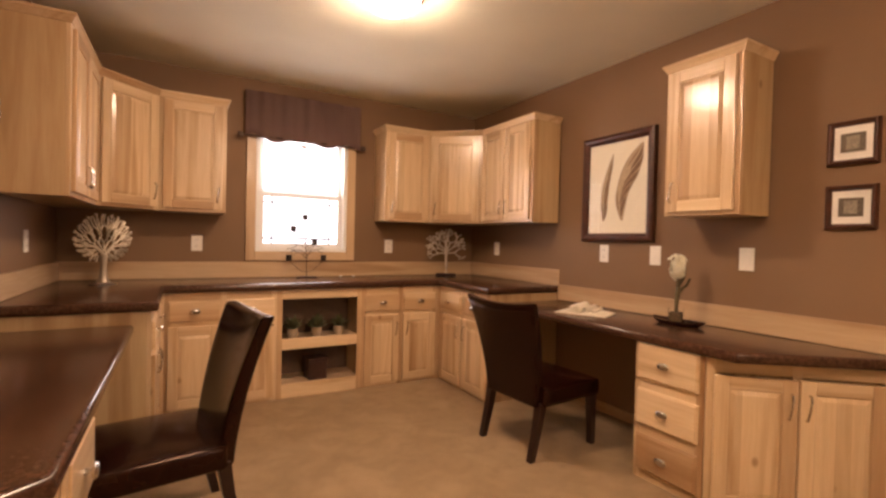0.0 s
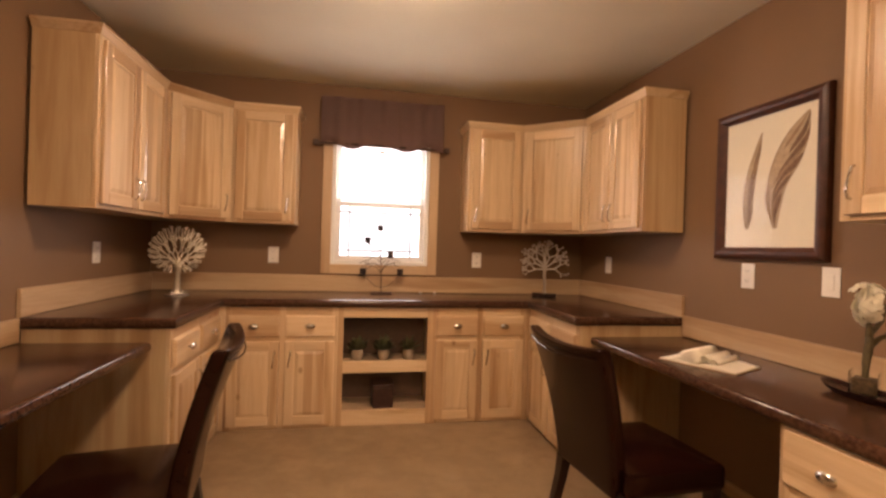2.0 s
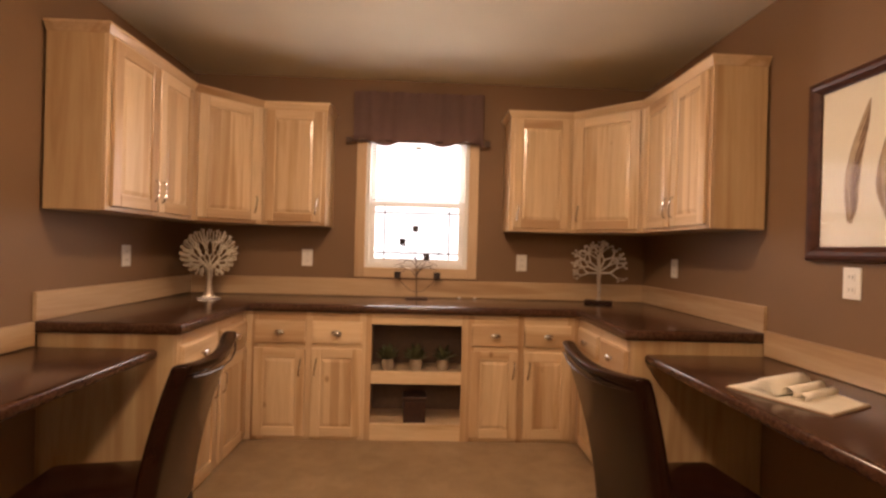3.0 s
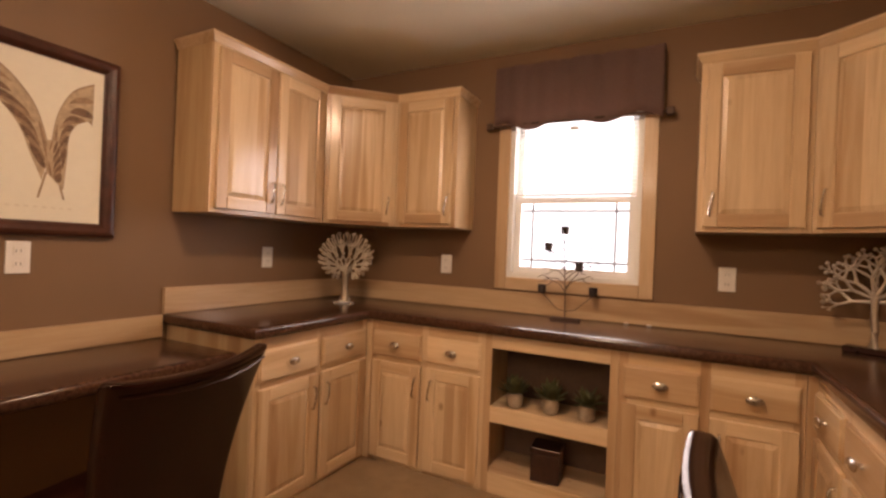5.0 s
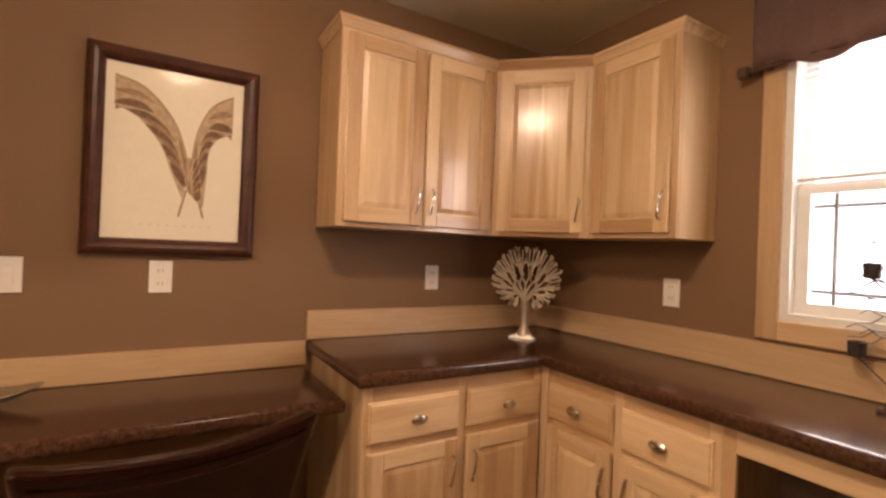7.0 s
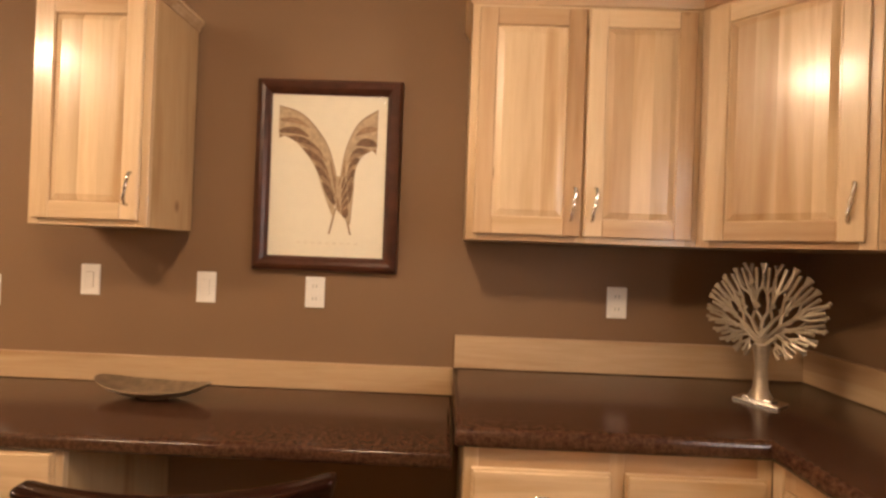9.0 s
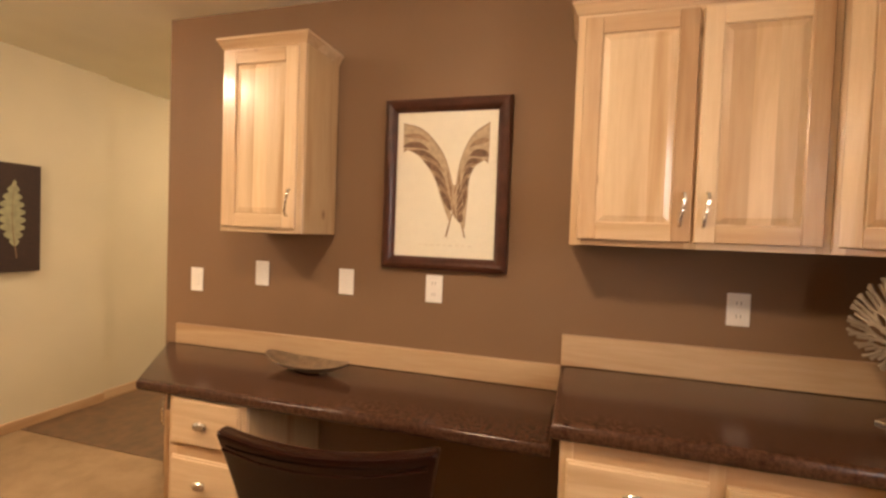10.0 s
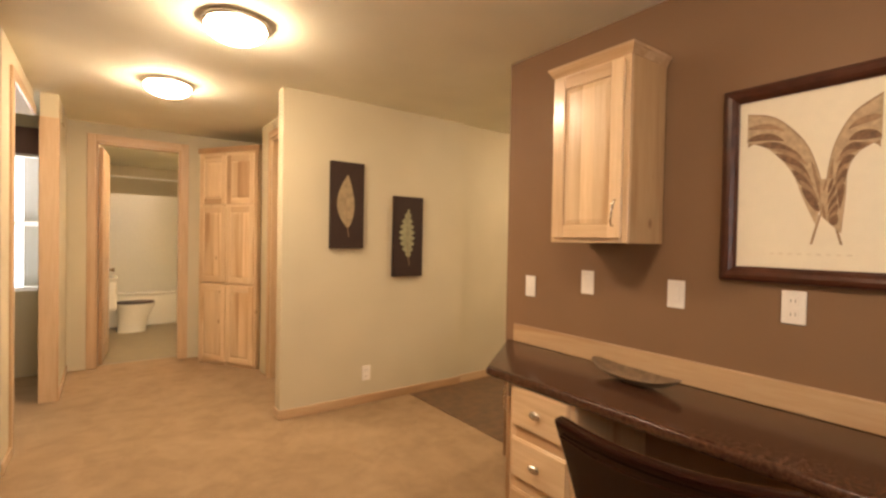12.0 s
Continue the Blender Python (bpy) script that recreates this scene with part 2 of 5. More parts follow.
def tube(bm, pts, radii, seg=8, cap=True):
    pts = [Vector(p) for p in pts]
    if not isinstance(radii, (list, tuple)):
        radii = [radii] * len(pts)
    rings = []
    ref = Vector((0.0, 0.0, 1.0))
    for i, p in enumerate(pts):
        d = (pts[min(i + 1, len(pts) - 1)] - pts[max(i - 1, 0)]).normalized()
        a = d.cross(ref)
        if a.length < 0.05:
            a = d.cross(Vector((0.0, 1.0, 0.0)))
        a.normalize()
        b = d.cross(a)
        rings.append([bm.verts.new(p + radii[i] * (math.cos(k) * a + math.sin(k) * b)) for k in (2 * math.pi * j / seg for j in range(seg))])
    for r, q in zip(rings, rings[1:]):
        for j in range(seg):
            bm.faces.new((r[j], r[(j + 1) % seg], q[(j + 1) % seg], q[j]))
    if cap:
        bm.faces.new(rings[0][::-1])
        bm.faces.new(rings[-1])
    return bm


def lathe(bm, profile, seg=24, center=(0, 0, 0)):
    c = Vector(center)
    rings = [[bm.verts.new(c + Vector((r * math.cos(2 * math.pi * j / seg), r * math.sin(2 * math.pi * j / seg), z))) for j in range(seg)] for r, z in profile]
    for r, q in zip(rings, rings[1:]):
        for j in range(seg):
            bm.faces.new((r[j], r[(j + 1) % seg], q[(j + 1) % seg], q[j]))
    for ring in (rings[0][::-1], rings[-1]):
        bm.faces.new(ring)
    return bm


def grid(bm, rows, closed=False):
    vs = [[bm.verts.new(p) for p in row] for row in rows]
    for a, b in zip(vs, vs[1:]):
        for j in range(len(a) - (0 if closed else 1)):
            k = (j + 1) % len(a)
            bm.faces.new((a[j], a[k], b[k], b[j]))
    return vs


def part(name, bm, material, parent=None, label="", smooth=False):
    bmesh.ops.recalc_face_normals(bm, faces=bm.faces)
    for v in bm.verts:
        v.co *= S
    me = bpy.data.meshes.new(name)
    bm.to_mesh(me)
    bm.free()
    me.materials.append(material)
    if smooth:
        for p in me.polygons:
            p.use_smooth = True
        me.set_sharp_from_angle(angle=radians(38))
    ob = new(name, me)
    ob.parent = parent
    if label:
        tagged(ob, label)
    return ob


def thing(name, label, category, loc=(0, 0, 0), rz=0.0, group="", kind="", rx=0.0, ry=0.0):
    ob = new(name)
    ob.empty_display_size = 0.1
    ob.matrix_world = pose(loc[0] * S, loc[1] * S, loc[2] * S, rx, ry, rz)
    return tagged(ob, label, category, group, kind)


def structure(name, bm, material, label, category, smooth=False):
    return tagged(part(name, bm, material, None, "", smooth), label, category, "", "structure")


# ---- the setting ----
CEIL = 2.6
XR, YB = 3.567, 6.0          # right wall and window wall of the workroom
WX0, WX1, WZ0, WZ1 = 1.34, 2.145, 1.13, 2.26   # window opening


def wall_with_hole(name, axis, at, thick, a0, a1, z1, holes, material, label):
    """An upright wall along x or y, from a0 to a1, with openings (from, to, bottom, top)."""
    bm = bmesh.new()

    def piece(a, b, lo, hi):
        if b - a > 1e-4 and hi - lo > 1e-4:
            if axis == "x":
                box(bm, a, at, lo, b, at + thick, hi)
            else:
                box(bm, at, a, lo, at + thick, b, hi)
    edge = a0
    for h0, h1, lo, hi in sorted(holes):
        piece(edge, h0, 0, z1)
        piece(h0, h1, 0, lo)
        piece(h0, h1, hi, z1)
        edge = h1
    piece(edge, a1, 0, z1)
    return structure(name, bm, material, label, "wall")


structure("floor", boxes((-3.4, -1.64, -0.12, 5.6, 6.14, 0.0)), CARPET, "tan cut-pile carpet with worn mottled patches", "floor")
structure("floor_entry", boxes((-3.4, 0.966, 0.0, -0.13, 2.3, 0.005)), VINYL, "dark brown sheet vinyl floor beside the carpet", "floor")
structure("floor_bath", boxes((0.5, -5.1, -0.12, 3.2, -1.64, 0.002)), BATH_VINYL, "olive-tan sheet vinyl bathroom floor", "floor")
structure("ceiling", boxes((-3.4, -5.1, CEIL, 5.6, 6.14, CEIL + 0.1)), CEILING, "off-white textured drywall ceiling", "ceiling")

wall_with_hole("wall_north", "x", YB, 0.14, -0.12, XR + 0.12, CEIL, [(WX0, WX1, WZ0, WZ1)], BROWN, "brown painted wall with the window")
wall_with_hole("wall_west", "y", -0.12, 0.12, 2.36, YB, CEIL, [], BROWN, "brown painted wall behind the long desk")
wall_with_hole("wall_east", "y", XR, 0.12, 0.9, YB, CEIL, [], BROWN, "brown painted wall behind the second desk")
wall_with_hole("wall_hall_front", "x", 0.83, 0.12, -0.72, 1.06, CEIL, [], CREAM, "cream painted wall with two leaf canvases")
wall_with_hole("wall_entry_south", "x", 0.79, 0.12, -3.4, -0.72, CEIL, [], CREAM, "cream painted entry wall")
wall_with_hole("wall_entry_west", "y", -3.52, 0.12, 0.79, 3.6, CEIL, [], CREAM, "cream painted entry wall")
wall_with_hole("wall_entry_north", "x", 3.6, 0.12, -3.52, -0.12, CEIL, [], CREAM, "cream painted entry wall")
wall_with_hole("wall_hall_west", "y", 0.70, 0.12, -0.58, 0.83, CEIL, [(-0.22, 0.62, 0.0, 2.42)], CREAM, "cream painted hall wall with a doorway")
wall_with_hole("wall_hall_end", "x", -1.64, 0.12, 1.30, 2.50, CEIL, [(1.47, 2.26, 0.0, 2.41)], CREAM, "cream painted hall end wall with the bathroom doorway")
wall_with_hole("wall_hall_east", "y", 2.50, 0.12, -1.64, -0.5, CEIL, [], CREAM, "cream painted hall wall beyond the doorway")
wall_with_hole("wall_hall_east_near", "y", 2.66, 0.12, -0.5, 0.95, CEIL, [(-0.5, 0.60, 0.0, 2.40)], CREAM, "cream painted hall wall with a doorway")
wall_with_hole("wall_hall_return", "x", 0.83, 0.12, 2.78, XR, CEIL, [], CREAM, "cream painted return wall")
wall_with_hole("wall_bath_back", "x", -5.1, 0.12, 0.5, 3.2, CEIL, [], CREAM, "cream painted bathroom wall")
wall_with_hole("wall_bath_west", "y", 0.5, 0.12, -4.98, -1.64, CEIL, [], CREAM, "cream painted bathroom wall")
wall_with_hole("wall_bath_east", "y", 2.24, 0.12, -4.98, -1.64, CEIL, [], CREAM, "cream painted bathroom wall")
wall_with_hole("wall_closet_west", "y", -0.42, 0.12, -1.64, 0.79, CEIL, [], CREAM, "cream painted closet wall")
wall_with_hole("wall_closet_south", "x", -1.64, 0.12, -0.42, 1.30, CEIL, [], CREAM, "cream painted closet wall")
wall_with_hole("wall_bedroom_east", "y", 5.5, 0.12, -1.64, 0.83, CEIL, [], CREAM, "cream painted bedroom wall")
wall_with_hole("wall_bedroom_north", "x", 0.83, 0.12, XR + 0.12, 5.5, CEIL, [], CREAM, "cream painted bedroom wall")
wall_with_hole("wall_bedroom_south", "x", -1.64, 0.12, 2.62, 5.5, CEIL, [(2.67, 3.49, 0.85, 2.22)], CREAM, "cream painted bedroom wall with a window")
structure("ground", boxes((-400, 6.14, -0.5, 400, 800, -0.4)), SNOW, "pale bright ground outside the window", "ground")
structure("ground_south", boxes((-400, -800, -0.5, 400, -5.2, -0.4)), SNOW, "pale bright ground outside the bedroom", "ground")


def trim(name, dims, material, label="", bevel=0.004):
    return structure(name, boxes(dims, bevel=bevel), material, label or "clear-finished maple trim strip", "trim")


trim("baseboard", (-3.4, 0.91, 0.0, -0.72, 0.925, 0.075), TRIM_X, "clear-finished maple baseboard")
trim("baseboard", (-0.72, 0.95, 0.0, 1.075, 0.965, 0.075), TRIM_X, "clear-finished maple baseboard")
trim("baseboard", (1.06, 0.83, 0.0, 1.075, 0.95, 0.075), TRIM_Y, "clear-finished maple baseboard")
trim("baseboard", (2.645, 0.676, 0.0, 2.66, 0.95, 0.075), TRIM_Y, "clear-finished maple baseboard")
trim("baseboard", (2.485, -1.50, 0.0, 2.50, -0.5, 0.075), TRIM_Y, "clear-finished maple baseboard")
trim("baseboard", (XR - 0.015, 0.95, 0.0, XR, 2.44, 0.075), TRIM_Y, "clear-finished maple baseboard")


trim("baseboard", (0.0, 3.36, 0.0, 0.014, 4.60, 0.075), TRIM_Y, "clear-finished maple baseboard under the desk")
trim("baseboard", (XR - 0.014, 3.36, 0.0, XR, 4.66, 0.075), TRIM_Y, "clear-finished maple baseboard under the desk")


def casing_y(face, out, y0, y1, top, w=0.075, t=0.018):
    """Casing and jambs of a doorway in a wall along y; out: +1 when the room lies at larger x."""
    a, b = sorted((face, face + out * t))
    d = tagged(thing("doorway", "maple door casing round an open doorway", "doorway", (0, 0, 0)), kind="structure")
    part("casing", boxes((a, y0 - w, 0, b, y0, top + w), bevel=0.004), TRIM_V, d)
    part("casing", boxes((a, y1, 0, b, y1 + w, top + w), bevel=0.004), TRIM_V, d)
    part("head_casing", boxes((a, y0, top, b, y1, top + w), bevel=0.004), TRIM_Y, d)
    ja, jb = sorted((face - out * 0.002, face - out * 0.118))
    part("jamb", boxes((ja, y0, 0, jb, y0 + 0.02, top)), TRIM_V, d)
    part("jamb", boxes((ja, y1 - 0.02, 0, jb, y1, top)), TRIM_V, d)
    part("jamb", boxes((ja, y0 + 0.02, top - 0.02, jb, y1 - 0.02, top)), TRIM_Y, d)
    return d


def casing_x(face, out, x0, x1, top, w=0.075, t=0.018):
    a, b = sorted((face, face + out * t))
    d = tagged(thing("doorway", "maple door casing round the bathroom doorway", "doorway", (0, 0, 0)), kind="structure")
    part("casing", boxes((x0 - w, a, 0, x0, b, top + w), bevel=0.004), TRIM_V, d)
    part("casing", boxes((x1, a, 0, x1 + w, b, top + w), bevel=0.004), TRIM_V, d)
    part("head_casing", boxes((x0, a, top, x1, b, top + w), bevel=0.004), TRIM_X, d)
    ja, jb = sorted((face - out * 0.002, face - out * 0.118))
    part("jamb", boxes((x0, ja, 0, x0 + 0.02, jb, top)), TRIM_V, d)
    part("jamb", boxes((x1 - 0.02, ja, 0, x1, jb, top)), TRIM_V, d)
    part("jamb", boxes((x0 + 0.02, ja, top - 0.02, x1 - 0.02, jb, top)), TRIM_X, d)
    return d


casing_y(0.82, 1, -0.22, 0.62, 2.42)
casing_x(-1.52, 1, 1.47, 2.26, 2.41)
bd = tagged(thing("doorway", "maple door casing round the bedroom doorway", "doorway", (0, 0, 0)), kind="structure")
part("jamb", boxes((2.492, -0.5, 0, 2.625, -0.48, 2.40), bevel=0.003), TRIM_V, bd)
part("casing", boxes((2.642, 0.60, 0, 2.66, 0.675, 2.475), bevel=0.004), TRIM_V, bd)
part("jamb", boxes((2.662, 0.58, 0, 2.778, 0.60, 2.40)), TRIM_V, bd)
part("head_casing", boxes((2.642, -0.48, 2.40, 2.66, 0.60, 2.475), bevel=0.004), TRIM_Y, bd)


def air_grille(x, y, z, rz):
    g = thing("air_grille", "cream louvred air grille high on the hall wall", "vent", (x, y, z), rz)
    part("frame", boxes((-0.13, -0.012, -0.07, 0.13, 0.0, -0.055), (-0.13, -0.012, 0.055, 0.13, 0.0, 0.07), (-0.13, -0.012, -0.055, -0.115, 0.0, 0.055), (0.115, -0.012, -0.055, 0.13, 0.0, 0.055)), CREAM, g)
    for k in range(6):
        zz = -0.045 + 0.018 * k
        part("louvre", boxes((-0.115, -0.009, zz, 0.115, -0.001, zz + 0.008)), CREAM, g)


air_grille(0.82, -0.05, 2.52, 90)
air_grille(2.50, -0.95, 2.50, -90)


# ---- window ----
def window_unit():
    w = tagged(thing("window_1", "white vinyl double-hung window in a maple casing", "window", (0, 0, 0)), kind="structure")
    c = 0.078
    part("casing", boxes((WX0 - c, YB - 0.02, WZ0 - c, WX0, YB, WZ1 + c), bevel=0.004), TRIM_V, w, "maple casing")
    part("casing", boxes((WX1, YB - 0.02, WZ0 - c, WX1 + c, YB, WZ1 + c), bevel=0.004), TRIM_V, w, "maple casing")
    part("casing", boxes((WX0, YB - 0.02, WZ0 - c, WX1, YB, WZ0), bevel=0.004), TRIM_X, w, "maple casing")
    part("casing", boxes((WX0, YB - 0.02, WZ1, WX1, YB, WZ1 + c), bevel=0.004), TRIM_X, w, "maple casing")
    f = 0.03
    part("window_frame", boxes((WX0, YB - 0.005, WZ0, WX0 + f, YB + 0.13, WZ1), (WX1 - f, YB - 0.005, WZ0, WX1, YB + 0.13, WZ1),
                               (WX0 + f, YB - 0.005, WZ0, WX1 - f, YB + 0.13, WZ0 + f), (WX0 + f, YB, WZ1 - f, WX1 - f, YB + 0.13, WZ1)), VINYL_WHITE, w)
    mid = 1.635
    for lo, hi, y in ((WZ0 + f, mid + 0.02, YB + 0.045), (mid - 0.02, WZ1 - f, YB + 0.08)):
        r = 0.042
        x0, x1 = WX0 + f, WX1 - f
        sash = part("sash", boxes((x0, y, lo, x0 + r, y + 0.03, hi), (x1 - r, y, lo, x1, y + 0.03, hi),
                                  (x0 + r, y, lo, x1 - r, y + 0.03, lo + r), (x0 + r, y, hi - r, x1 - r, y + 0.03, hi)), VINYL_WHITE, w)
        pane = part("pane", boxes((x0 + r, y + 0.012, lo + r, x1 - r, y + 0.017, hi - r)), GLASS, sash)
        pane.visible_shadow = False
        for k in (0.11, 0.89) if lo < mid - 0.1 else ():
            xm = x0 + r + k * (x1 - x0 - 2 * r)
            part("muntin", boxes((xm - 0.0065, y + 0.019, lo + r, xm + 0.0065, y + 0.025, hi - r)), MUNTIN, sash)
            zm = lo + r + k * (hi - lo - 2 * r)
            part("muntin", boxes((x0 + r, y + 0.026, zm - 0.0065, x1 - r, y + 0.031, zm + 0.0065)), MUNTIN, sash)
    return w


window_unit()


def mini_blind(x0, x1, z0, z1, y, tilt, name_label, tag=False):
    b = thing("window_blind", name_label, "blind", ((x0 + x1) / 2, y, z1))
    w = (x1 - x0) / 2
    part("headrail", boxes((-w, -0.012, -0.025, w, 0.012, 0.0), bevel=0.002), VINYL_WHITE, b)
    part("bottom_rail", boxes((-w, -0.01, z0 - z1, w, 0.01, z0 - z1 + 0.012), bevel=0.002), VINYL_WHITE, b)
    for k in (-0.7, 0.7):
        part("cord", boxes((k * w - 0.001, -0.001, z0 - z1, k * w + 0.001, 0.001, -0.02)), VINYL_WHITE, b)
    if tag:
        part("tag", boxes((-0.026, -0.016, -0.158, 0.026, -0.0135, -0.132), bevel=0.001), PLATE, b, "small pale tag on the slats")
    n = int((z1 - z0 - 0.04) / 0.024)
    mesh = None
    for i in range(n):
        if mesh is None:
            bm = bmesh.new()
            grid(bm, [[(sx * w, yy, zz) for yy, zz in ((-0.011, -tilt), (0, 0.0015), (0.011, tilt))] for sx in (-1, 1)])
            s = part("slat", bm, VINYL_WHITE, b)
            mesh = s.data
        else:
            s = new("slat", mesh)
            s.parent = b
        s.location = (0, 0, (-0.035 - 0.024 * i) * S)
    return b


mini_blind(WX0 + 0.035, WX1 - 0.035, 1.66, 2.22, YB + 0.022, 0.001, "white mini blind lowered over the upper sash", True)


def valance():
    v = thing("valance", "brown cloth rod-pocket valance with a wavy hem", "curtain", (1.742, 5.93, 2.105))
    bm = bmesh.new()
    n = 90
    rows = []
    for zz in (0.0, 0.06, 0.14, 0.24, 0.33, 0.38):
        row = []
        for i in range(n + 1):
            u = i / n
            x = -0.50 + 1.0 * u
            fold = 0.010 * math.sin(u * 31) + 0.006 * math.sin(u * 67 + 1.3)
            hem = 0.022 * math.sin(u * 2 * math.pi * 2.5 + 0.6) + 0.007 * math.sin(u * 23)
            row.append((x, fold * (0.5 + zz), zz + (hem - 0.01) * (1 - zz / 0.38)))
        rows.append(row)
    rows.append([(x, 0.045 + 0 * y, z) for x, y, z in rows[-1]])
    grid(bm, rows)
    cloth = part("cloth", bm, FABRIC, v, "", True)
    md = cloth.modifiers.new("thickness", "SOLIDIFY")
    md.thickness = 0.003
    for sx in (-1, 1):
        bm = bmesh.new()
        grid(bm, [[(sx * 0.50, yy, zz) for yy in (0.0, 0.068)] for zz in (0.0, 0.38)])
        r = part("return_fold", bm, FABRIC, v)
        r.modifiers.new("thickness", "SOLIDIFY").thickness = 0.003
    bm = bmesh.new()
    tube(bm, [(-0.515, 0.012, 0.005), (0.515, 0.012, 0.005)], 0.011, 10)
    part("rod", bm, IRON, v, "dark curtain rod")
    for sx in (-1, 1):
        bm = boxes((sx * 0.535 - 0.022, -0.005, -0.018, sx * 0.535 + 0.022, 0.032, 0.028), bevel=0.007)
        part("finial", bm, IRON, v)
        part("bracket", boxes((sx * 0.45 - 0.008, 0.0, 0.0, sx * 0.45 + 0.008, 0.068, 0.012)), IRON, v)


valance()

# bedroom window seen through the hall doorway
bw = tagged(thing("window_2", "white bedroom window in a maple casing", "window", (0, 0, 0)), kind="structure")
part("window_frame", boxes((2.67, -1.62, 0.85, 2.71, -1.54, 2.22), (3.45, -1.62, 0.85, 3.49, -1.54, 2.22), (2.71, -1.62, 0.85, 3.45, -1.54, 0.89),
                           (2.71, -1.62, 2.18, 3.45, -1.54, 2.22), (2.71, -1.61, 1.5, 3.45, -1.56, 1.54)), VINYL_WHITE, bw)
mini_blind(2.68, 3.48, 0.88, 2.20, -1.50, 0.0015, "white mini blind in the bedroom window")


bv = thing("valance", "plain dark brown cloth valance over the bedroom blind", "curtain", (3.08, -1.48, 2.2))
part("cloth", boxes((-0.46, -0.02, 0.0, 0.46, 0.02, 0.26), bevel=0.008), FABRIC, bv)
structure("backdrop", boxes((-30, 14.0, -0.4, 34, 14.1, 16)), BACKDROP, "plain bright hazy distance outside the window", "backdrop")
structure("backdrop_south", boxes((-30, -14.1, -0.4, 34, -14.0, 16)), BACKDROP, "plain bright hazy distance outside the bedroom", "backdrop")


# ---- lamps ----
def flush_lamp(x, y, r, name_label):
    l = thing("ceiling_lamp", name_label, "ceiling lamp", (x, y, CEIL), group="flush ceiling lamps")
    bm = bmesh.new()
    lathe(bm, [(r * 1.08, -0.0), (r * 1.1, -0.012), (r * 1.06, -0.03), (r * 0.96, -0.034)], 36)
    part("rim", bm, NICKEL, l, "brushed nickel rim", True)
    bm = bmesh.new()
    prof = [(r * 0.95 * math.cos(a), -0.034 - 0.075 * math.sin(a)) for a in (k * math.pi / 2 / 7 for k in range(7))]
    prof.append((0.004, -0.109))
    lathe(bm, prof, 36)
    part("shade", bm, DOME, l, "glowing frosted glass bowl", True)


flush_lamp(1.758, 4.074, 0.165, "flush ceiling lamp with a lit glass bowl")
flush_lamp(1.597, 1.867, 0.165, "flush ceiling lamp with a lit glass bowl")
flush_lamp(1.79, 0.466, 0.165, "flush ceiling lamp with a lit glass bowl")
flush_lamp(1.45, -1.95, 0.165, "flush bathroom ceiling lamp with a lit glass bowl")


# added out of view behind the brown wall, only to brighten the entry wall
flush_lamp(-1.7, 2.3, 0.165, "unseen ceiling lamp added to brighten the entry wall")


# ---- cabinets: front towards local -y, x along the width ----
def door_on(parent, x, z, w, h, y=-0.02, handle=None, name="door", staves=3, rng=random):
    """A raised-panel door; handle: 'l' or 'r' edge with 'b'ottom or 't'op, or None."""
    t = 0.02
    st = min(0.062, w * 0.24)
    d = part(name, boxes((x + 0.004, y + 0.008, z + 0.004, x + w - 0.004, y + t, z + h - 0.004)), WOOD_V, parent)
    for sx in (x, x + w - st):
        part("stile", boxes((sx, y, z, sx + st, y + t - 0.002, z + h), bevel=0.003), WOOD_V, d)
    for sz in (z, z + h - st):
        part("rail", boxes((x + st, y, sz, x + w - st, y + t - 0.002, sz + st), bevel=0.003), WOOD_X, d)
    px0, px1, pz0, pz1 = x + st, x + w - st, z + st, z + h - st
    cuts = [0.0] + sorted(rng.uniform(0.25, 0.75) if staves == 2 else (k + rng.uniform(-0.22, 0.22)) / staves for k in range(1, staves)) + [1.0]
    bev = 0.026
    for a, b in zip(cuts, cuts[1:]):
        xa, xb = px0 + a * (px1 - px0), px0 + b * (px1 - px0)
        la = bev if a == 0 else 0.0
        rb = bev if b == 1 else 0.0
        bm = bmesh.new()
        yo, yi, yk = y + 0.001, y + 0.0095, y + 0.013
        lo = [bm.verts.new(p) for p in ((xa, yi, pz0), (xb, yi, pz0), (xb, yi, pz1), (xa, yi, pz1))]
        up = [bm.verts.new(p) for p in ((xa + la, yo, pz0 + bev), (xb - rb, yo, pz0 + bev), (xb - rb, yo, pz1 - bev), (xa + la, yo, pz1 - bev))]
        bk = [bm.verts.new((v.co.x, yk, v.co.z)) for v in lo]
        bm.faces.new(up)
        for i in range(4):
            j = (i + 1) % 4
            bm.faces.new((lo[i], lo[j], up[j], up[i]))
            bm.faces.new((bk[i], bk[j], lo[j], lo[i]))
        part("stave", bm, WOOD_V, d)
    if handle:
        hx = x + st * 0.5 if handle[0] == "l" else x + w - st * 0.5
        hz = z + 0.055 if handle[1] == "b" else z + h - 0.055 - 0.125
        pull(d, hx, y, hz)
    return d


def pull(parent, x, y, z):
    """An arched nickel bow pull, slightly slanted."""
    bm = bmesh.new()
    pts = [(x - 0.005, y, z), (x - 0.006, y - 0.012, z + 0.003), (x - 0.006, y - 0.019, z + 0.022), (x - 0.001, y - 0.021, z + 0.048), (x, y - 0.021, z + 0.0575),
           (x + 0.001, y - 0.021, z + 0.067), (x + 0.006, y - 0.019, z + 0.093), (x + 0.006, y - 0.012, z + 0.112), (x + 0.005, y, z + 0.115)]
    tube(bm, pts, [0.006, 0.0055, 0.0058, 0.0045, 0.006, 0.0045, 0.0058, 0.0055, 0.006], 8)
    return part("handle", bm, NICKEL, parent, "brushed nickel bow pull", True)


